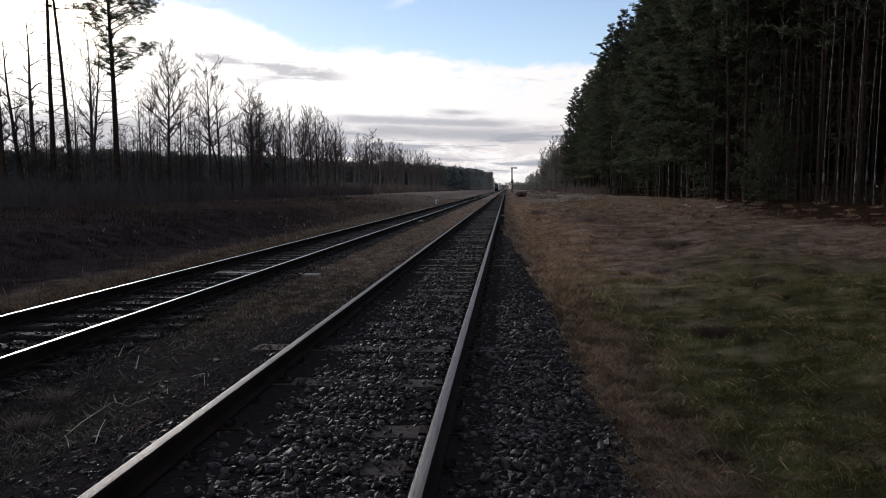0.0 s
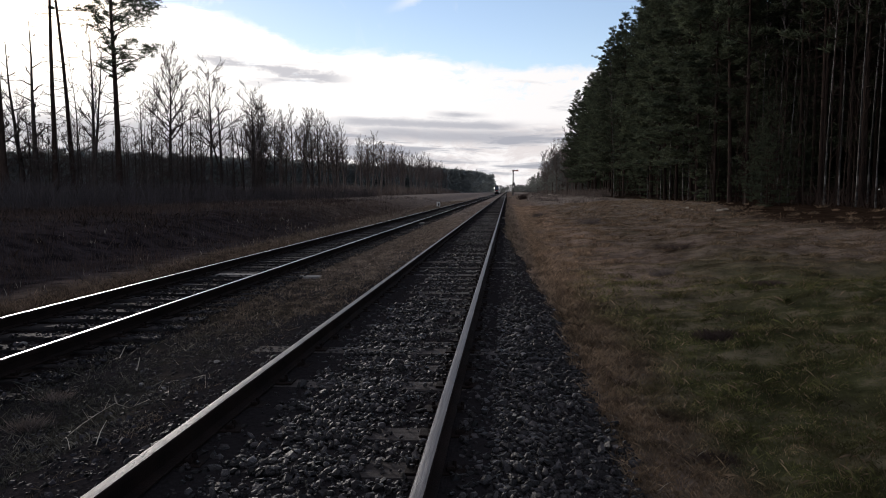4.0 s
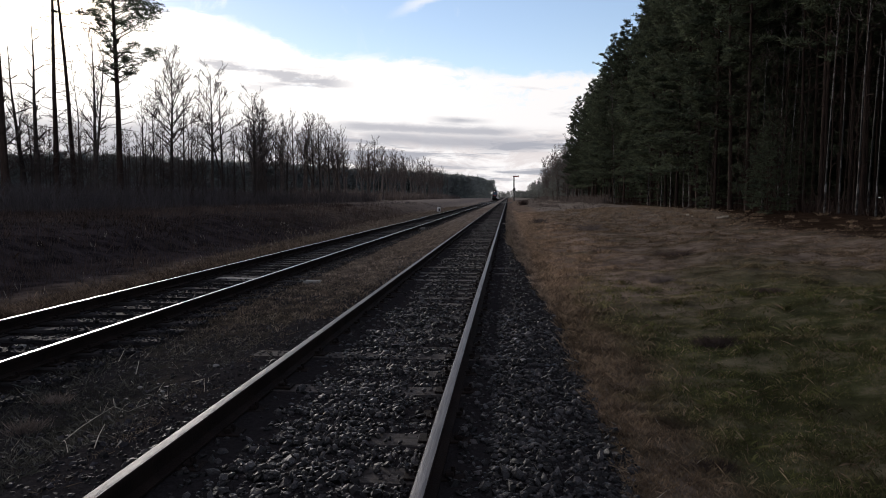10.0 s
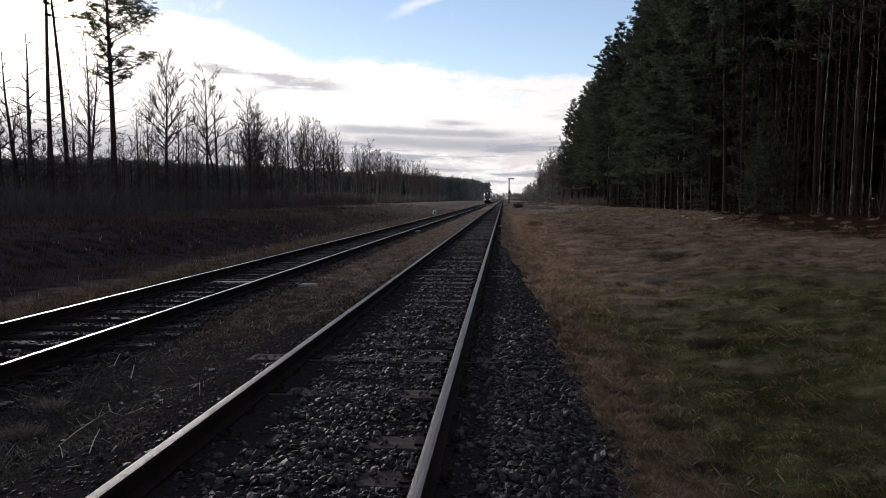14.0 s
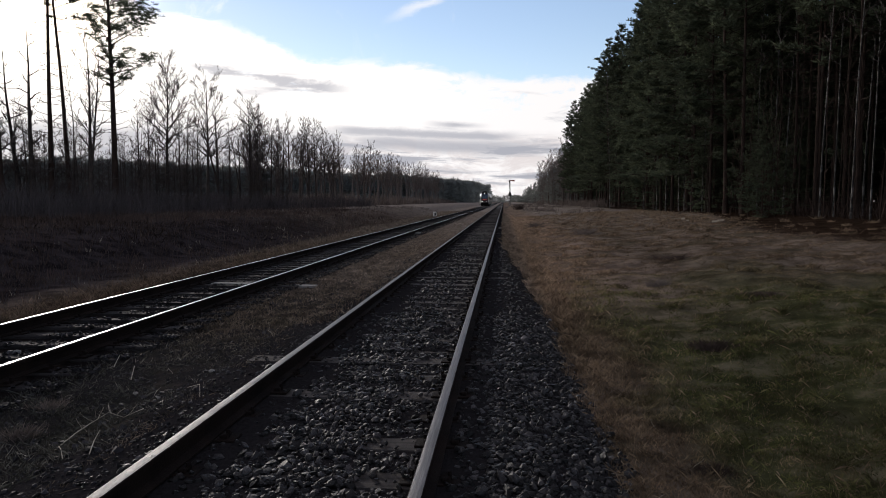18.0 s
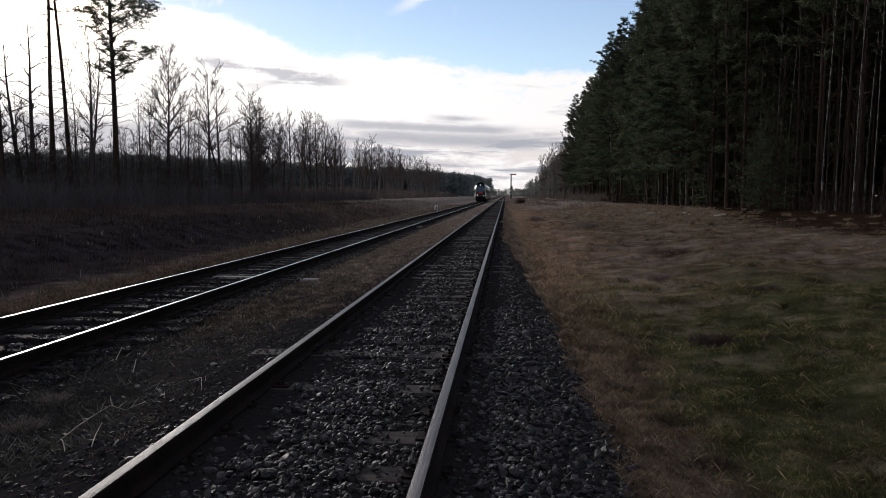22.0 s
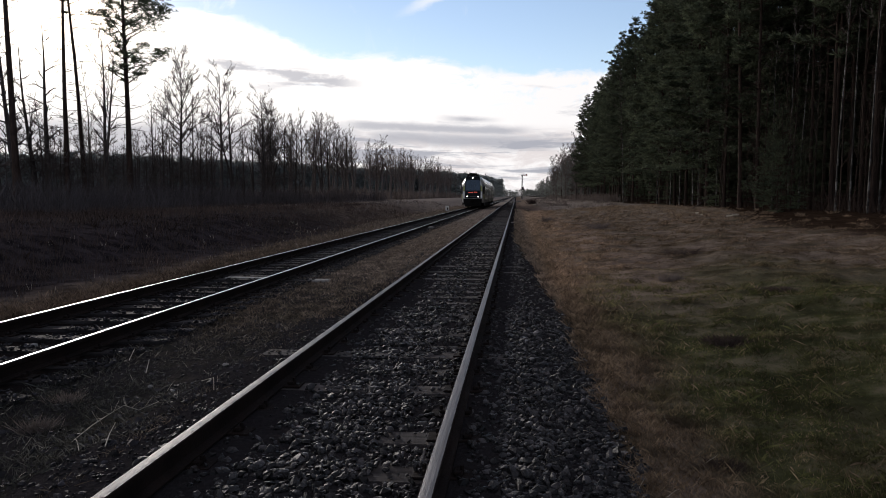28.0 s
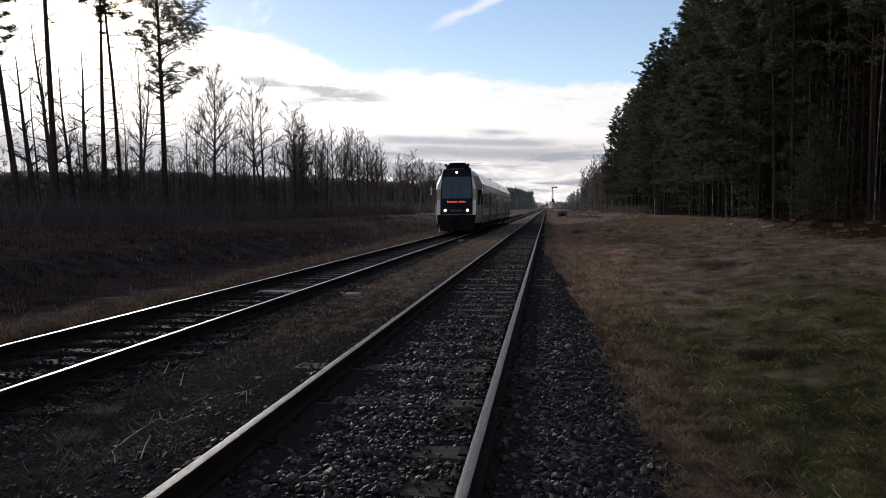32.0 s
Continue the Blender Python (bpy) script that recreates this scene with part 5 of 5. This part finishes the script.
    part("windscreen", on_nose(mirrored(((0.88, 2.08), (0.88, 2.5), (0.86, 2.98), (0.81, 3.36))), 0.03, 0.028), M_GLASS, train, "large dark windscreen")
    part("front_apron", on_nose(mirrored(((0.92, 0.22), (1.08, 0.62), (1.15, 1.12))), 0.25, 0.03), M_UNDER, train, "black lower front apron")
    for s in (-1, 1):
        part("front_pillar", on_nose([(s * a, b) for a, b in ((0.97, 1.14), (1.14, 1.14), (1.15, 2.0), (0.97, 2.0))], 0.05, 0.014), M_WHITE, train, "pale corner panel")
        part("pillar_panel", on_nose([(s * a, b) for a, b in ((0.97, 2.02), (1.15, 2.02), (1.13, 2.62), (0.955, 2.62))], 0.05, 0.014), M_YELLOW, train, "yellow-green corner panel")
        part("corner_trim", on_nose([(s * a, b) for a, b in ((0.95, 2.64), (1.12, 2.64), (0.95, 3.36), (0.875, 3.36))], 0.05, 0.014), M_WHITE, train, "pale corner panel")
        flare = Matrix.Translation((s * 1.31, 1.0, 0)) @ Matrix.Rotation(radians(-s * 9.0), 4, "Z")
        bm = fresh()
        box(bm, s * 0.012, 0.0, 2.15, 0.05, 1.15, 0.95, 0.01, flare)
        part("cab_side_window", bm, M_GLASS, train)
        bm = fresh()
        box(bm, s * 0.012, 0.0, 1.36, 0.05, 1.15, 0.5, 0.01, flare)
        part("cab_side_panel", bm, M_YELLOW, train, "yellow-green cab panel")
        bm = fresh()
        rod(bm, (s * 0.66, -0.03 + RAKE * 0.76, 1.38), (s * 0.66, 0.08 + RAKE * 0.76, 1.38), 0.12, n=20)
        lamp = part("headlight_housing", bm, M_BLACK, train)
        bm = fresh()
        rod(bm, (s * 0.66, -0.055 + RAKE * 0.76, 1.38), (s * 0.66, -0.028 + RAKE * 0.76, 1.38), 0.072, n=20)
        part("headlight", bm, M_LAMP, lamp, "lit white headlight")
        # mirrors on arms
        bm = fresh()
        rod(bm, (s * 1.24, 0.75, 2.75), (s * 1.50, 0.52, 2.72), 0.02, n=6)
        arm = part("mirror_arm", bm, M_BLACK, train)
        bm = fresh()
        box(bm, s * 1.53, 0.50, 2.52, 0.09, 0.10, 0.46, 0.03)
        part("mirror", bm, M_SILVER, arm, "pale rear-view mirror")
        # horns
        bm = fresh()
        rod(bm, (s * 0.66, 0.72, 3.76), (s * 0.66, 0.74, 4.02), 0.03, n=8)
        rod(bm, (s * 0.66, 0.62, 4.05), (s * 0.66, 0.95, 4.05), 0.09, 0.05, n=12)
        part("horn", bm, M_BLACK, train)
        bm = fresh()
        rod(bm, (s * 0.3, -0.02 + RAKE * 1.5, 2.05), (s * 0.22, -0.02 + RAKE * 2.3, 2.85), 0.012, n=6)
        part("wiper", bm, M_BLACK, train)
    bm = fresh()
    hood = ((0.62, 3.84), (0.62, 4.00), (0.42, 4.20), (-0.42, 4.20), (-0.62, 4.00), (-0.62, 3.84))
    loft(bm, [[(hx * k, hy, 3.84 + (hz - 3.84) * k) for hx, hz in hood] for hy, k in ((0.62, 0.86), (0.74, 1.0), (1.80, 1.0), (1.92, 0.86))])
    part("air_conditioner", bm, M_UNDER, train, "dark roof-top air conditioner")
    bm = fresh()
    rod(bm, (0, -0.04 + RAKE * 3.0, 3.62), (0, 0.06 + RAKE * 3.0, 3.62), 0.065, n=16)
    part("top_light", bm, M_LAMP, train, "lit white top marker light")
    part("destination_display", on_nose([(-0.60, 1.76), (0.60, 1.76), (0.60, 2.0), (-0.60, 2.0)], 0.02, 0.03), M_MASK, train)
    for k in range(14):
        if k != 8:
            a = -0.55 + 0.079 * k
            part("lit_letter", on_nose([(a, 1.84), (a + 0.058, 1.84), (a + 0.058, 1.84 + 0.075 + 0.03 * (k in (0, 9, 11))), (a, 1.84 + 0.075 + 0.03 * (k in (0, 9, 11)))], 0.0, 0.042), M_LED, train, "red lit letter bar")
    part("number_strip", on_nose([(-0.36, 1.32), (0.36, 1.32), (0.36, 1.42), (-0.36, 1.42)], 0.01, 0.03), M_SIGNAL, train)
    bm = fresh()
    box(bm, 0, 0.55, 0.40, 2.0, 0.5, 0.40, 0.03)
    box(bm, 0, 0.75, 0.22, 1.8, 0.10, 0.16, 0.03)
    part("snow_plough", bm, M_UNDER, train)
    bm = fresh()
    box(bm, 0, -0.18, 0.94, 0.22, 0.44, 0.26, 0.05)
    rod(bm, (0.12, -0.25, 0.8), (0.2, -0.2, 0.35), 0.03, n=8)
    rod(bm, (-0.12, -0.25, 0.8), (-0.2, -0.2, 0.35), 0.03, n=8)
    part("coupler", bm, M_UNDER, train)
    for s in (-1, 1):
        bm = fresh()
        box(bm, s * 1.02, 0.06, 0.40, 0.05, 0.06, 0.62, 0.01)
        part("guard_iron", bm, M_WHITE if s < 0 else M_UNDER, train)
    return train, axles


# ---------------------------------------------------------------- line-side things
def build_signal():
    """A lattice semaphore mast with one arm held level."""
    x, y = 2.2, 268.0
    z = float(gz(x, y))
    root = new("semaphore_signal")
    root.location = (x, y, z)
    tagged(root, "tall lattice semaphore signal with its arm level, beside the line", "signal")
    bm = fresh()
    box(bm, 0, 0, 0.15, 0.8, 0.8, 0.3, 0.03)
    part("base", bm, M_CONCRETE, root)
    bm = fresh()
    for sx in (-1, 1):
        for sy in (-1, 1):
            rod(bm, (sx * 0.24, sy * 0.24, 0.2), (sx * 0.13, sy * 0.13, 9.0), 0.10, n=6)
    for k in range(14):
        h = 0.5 + k * 0.6
        a, b = 0.24 - 0.11 * h / 9, 0.24 - 0.11 * (h + 0.6) / 9
        s = 1 if k % 2 else -1
        rod(bm, (-s * a, -a, h), (s * b, -b, h + 0.6), 0.04, n=5)
        rod(bm, (-s * a, a, h), (s * b, b, h + 0.6), 0.04, n=5)
        rod(bm, (-a, -s * a, h), (-b, s * b, h + 0.6), 0.04, n=5)
        rod(bm, (a, -s * a, h), (b, s * b, h + 0.6), 0.04, n=5)
    part("mast", bm, M_BLACK, root)
    bm = fresh()
    box(bm, 0.75, -0.2, 9.0, 1.5, 0.04, 0.36, 0.01)
    rod(bm, (1.5, -0.22, 9.0), (1.5, -0.18, 9.0), 0.30, n=18)
    part("arm", bm, M_RED, root, "red and white semaphore arm")
    bm = fresh()
    box(bm, -0.1, -0.2, 8.9, 0.5, 0.14, 0.5, 0.03)
    part("spectacle", bm, M_BLACK, root)
    bm = fresh()
    box(bm, 0.12, -0.3, 4.2, 0.85, 0.6, 1.2, 0.06)
    part("drive_box", bm, M_BLACK, root)
    bm = fresh()
    for k in range(14):
        box(bm, 0.0, 0.3, 0.6 + 0.6 * k, 0.36, 0.03, 0.03)
    part("ladder", bm, M_SIGNAL, root)


def build_small_things():
    # marker stone beyond the far track
    x, y = -7.75, 83.0
    z = float(gz(x, y))
    root = new("marker_stone")
    root.location = (x, y, z - 0.05)
    tagged(root, "small white marker stone with black band on the verge", "marker stone")
    bm = fresh()
    box(bm, 0, 0, 0.30, 0.40, 0.22, 0.66, 0.05)
    part("stone", bm, M_WHITE, root)
    bm = fresh()
    box(bm, 0.05, -0.113, 0.34, 0.16, 0.01, 0.30)
    part("number_bar", bm, M_BLACK, root)
    # concrete slabs across the bed
    for x0, x1, yy, zz, w in ((-4.13, -3.62, 14.0, -0.29, 0.22), (-0.28, 0.06, 42.0, -0.16, 0.5), (-4.36, -4.12, 36.5, -0.20, 0.5)):
        bm = fresh()
        box(bm, 0, 0, 0.0, x1 - x0, w, 0.08, 0.012)
        ob = part("slab", bm, M_CONCRETE)
        ob.name = "concrete_slab"
        ob.location = ((x0 + x1) / 2, yy, zz)
        tagged(ob, "pale concrete cover slab lying in the ballast", "slab", "cover slabs")
    bm = fresh()
    box(bm, 0, 0, 0, 1.05, 0.22, 0.07, 0.01)
    ob = part("plank", bm, M_CONCRETE)
    ob.name = "concrete_slab"
    ob.location = (-5.20, 14.05, -0.262)
    tagged(ob, "pale concrete cover slab between the rails", "slab", "cover slabs")
    # level crossing far off
    bm = fresh()
    box(bm, -3.2, 197.0, -0.17, 9.0, 5.0, 0.20, 0.03)
    tagged(part("level_crossing", bm, M_ROAD), "pale paved level crossing over both tracks", "level crossing", kind="structure")
    # cut wood and a fallen branch by the wood's edge
    rnd = random.Random(4)
    for u, y in ((0.238, 41.5), (0.245, 41.0), (0.279, 37.5), (0.287, 37.2), (0.255, 39.5)):
        x = u * y
        bm = fresh()
        a = rnd.uniform(-0.5, 0.5)
        ln = rnd.uniform(0.07, 0.2)
        rod(bm, (-ln * math.cos(a), -ln * math.sin(a), 0.045), (ln * math.cos(a), ln * math.sin(a), 0.055), 0.05, 0.045, n=9)
        ob = part("log", bm, M_WOOD)
        ob.name = "cut_log"
        ob.location = (x, y, float(gz(x, y)) - 0.01)
        tagged(ob, "short pale cut log lying in the dry grass", "log", "cut logs")
    tb = Tubes()
    rn = random.Random(3)
    pts = bent(rn, Vector((0, 0, 0)), Vector((0.9, 0.2, 0.65)), 2.6, 5, 0.08)
    tb.add(pts, [0.05, 0.045, 0.04, 0.03, 0.022, 0.012], 5)
    for t in (0.4, 0.6, 0.75):
        p, d = along(pts, t)
        tb.add(bent(rn, p, Vector((0.4, rn.uniform(-1, 1), 0.9)), 0.8, 3, 0.15), [0.018, 0.014, 0.01, 0.005], 4)
    ob = new("fallen_branch", tb.mesh("fallen_branch", M_BARK_BARE))
    ob.location = (0.232 * 55, 55.0, float(gz(0.232 * 55, 55.0)) - 0.03)
    tagged(ob, "bare broken branch leaning at the wood's edge", "branch")
    # dry twigs on the gravel between the tracks
    def twig(points, r, seed):
        t = Tubes()
        q = random.Random(seed)
        pts = [Vector((x, y, float(gz(x, y)) + z)) for x, y, z in points]
        t.add(pts, [r * (1 - 0.5 * i / (len(pts) - 1)) for i in range(len(pts))], 5)
        if len(pts) > 3:
            for k in range(9):
                p, d = along(pts, q.uniform(0.1, 0.95))
                t.add(bent(q, p, Vector((q.uniform(-1, 1), q.uniform(-1, 1), q.uniform(0.1, 1.0))), q.uniform(0.05, 0.13), 3, 0.3), [0.0025, 0.002, 0.0016, 0.001], 3)
        tagged(new("dry_twig", t.mesh("dry_twig", M_STRAW)), "pale dry twig lying on the dark gravel", "twig", "dry twigs")

    twig(((-2.48, 4.15, 0.02), (-2.56, 4.34, 0.05), (-2.64, 4.55, 0.07)), 0.004, 1)
    twig(((-2.65, 4.15, 0.02), (-2.72, 4.25, 0.05), (-2.79, 4.34, 0.06)), 0.0035, 2)
    twig(((-2.90, 4.46, 0.01), (-2.93, 4.74, 0.03), (-2.93, 4.91, 0.04), (-2.94, 5.19, 0.05), (-2.71, 4.98, 0.04), (-2.68, 5.22, 0.03)), 0.004, 3)
    twig(((-2.64, 5.89, 0.01), (-2.45, 5.70, 0.06), (-2.33, 5.42, 0.03)), 0.0026, 4)
    twig(((-3.40, 6.40, 0.02), (-3.46, 6.58, 0.10)), 0.006, 5)
    twig(((-3.84, 6.90, 0.02), (-3.82, 6.98, 0.12)), 0.005, 6)
    for x, y, s in ((-2.81, 5.71, 0.018), (-2.69, 6.54, 0.024), (-5.32, 7.58, 0.035), (0.16, 6.9, 0.025), (-3.1, 5.9, 0.018)):
        bm = fresh()
        bmesh.ops.create_icosphere(bm, subdivisions=2, radius=s)
        for v in bm.verts:
            v.co.x *= 1.3
            v.co.z *= 0.7
            v.co *= 1 + 0.18 * noise.noise(v.co * 40 + Vector((x, y, 0)))
        ob = part("pebble", bm, M_CONCRETE)
        ob.location = (x, y, float(gz(x, y)) + s * 0.45)
        tagged(ob, "single pale stone on the dark gravel", "stone", "pale stones")
    # dead stalks lying and standing in the ballast
    rng = random.Random(17)
    tb = Tubes()
    for k in range(190):
        y = 3.0 * math.exp(rng.random() * math.log(6))
        x = rng.choice((rng.uniform(-4.3, -2.3), rng.uniform(-4.3, -2.3), rng.uniform(0.1, 0.9), rng.uniform(-4.3, -2.3) if k % 3 else rng.uniform(0.9, 5.0)))
        if x > 0.62 * y:
            continue
        z = float(gz(x, y)) + 0.02
        way = Vector((rng.uniform(-1, 1), rng.uniform(-1, 1), rng.uniform(0.05, 1.1)))
        pts = bent(rng, Vector((x, y, z)), way, rng.uniform(0.03, 0.12), 4, 0.3, -0.1)
        tb.add(pts, [0.0013, 0.0013, 0.0012, 0.001, 0.0008], 3)
    for k in range(60):
        x, y = rng.uniform(-12.5, -7.2), rng.uniform(11, 42)
        for q in range(rng.randrange(1, 5)):
            pts = bent(rng, Vector((x + rng.gauss(0, 0.06), y + rng.gauss(0, 0.06), float(gz(x, y)) - 0.02)), Vector((rng.uniform(-0.4, 0.4), rng.uniform(-0.4, 0.4), 1)), rng.uniform(0.06, 0.2), 3, 0.2, 0)
            tb.add(pts, [0.0015 + 0.00016 * y] * 3 + [0.001], 3)
    tagged(new("dead_stalks", tb.mesh("dead_stalks", M_STRAW)), "pale dry stalks lying over the stones and grass", "stalks", kind="stuff")


build_signal()
build_small_things()
train, axles = build_train()


# ---------------------------------------------------------------- what moves
def motions():
    """The railcar comes along the far track at a steady pace; its wheels roll."""
    far_x, far_top, speed, start = -5.23, -0.085, 11.54, 412.0

    def front(t):
        return start - speed * t

    walk(train, [(t, pose(far_x, front(t), far_top)) for t in (0.0, 4.0, 8.0, 12.0, 16.0, 20.0, 24.0, 28.0, 32.0)])
    step = 1.0 / 30
    for ob, y in axles:
        rows = []
        for k in range(int(32 * 30) + 1):
            t = k * step
            rows.append((t, pose(0, y, 0.40, math.degrees(speed * t / 0.40))))
        walk(ob, rows)


motions()
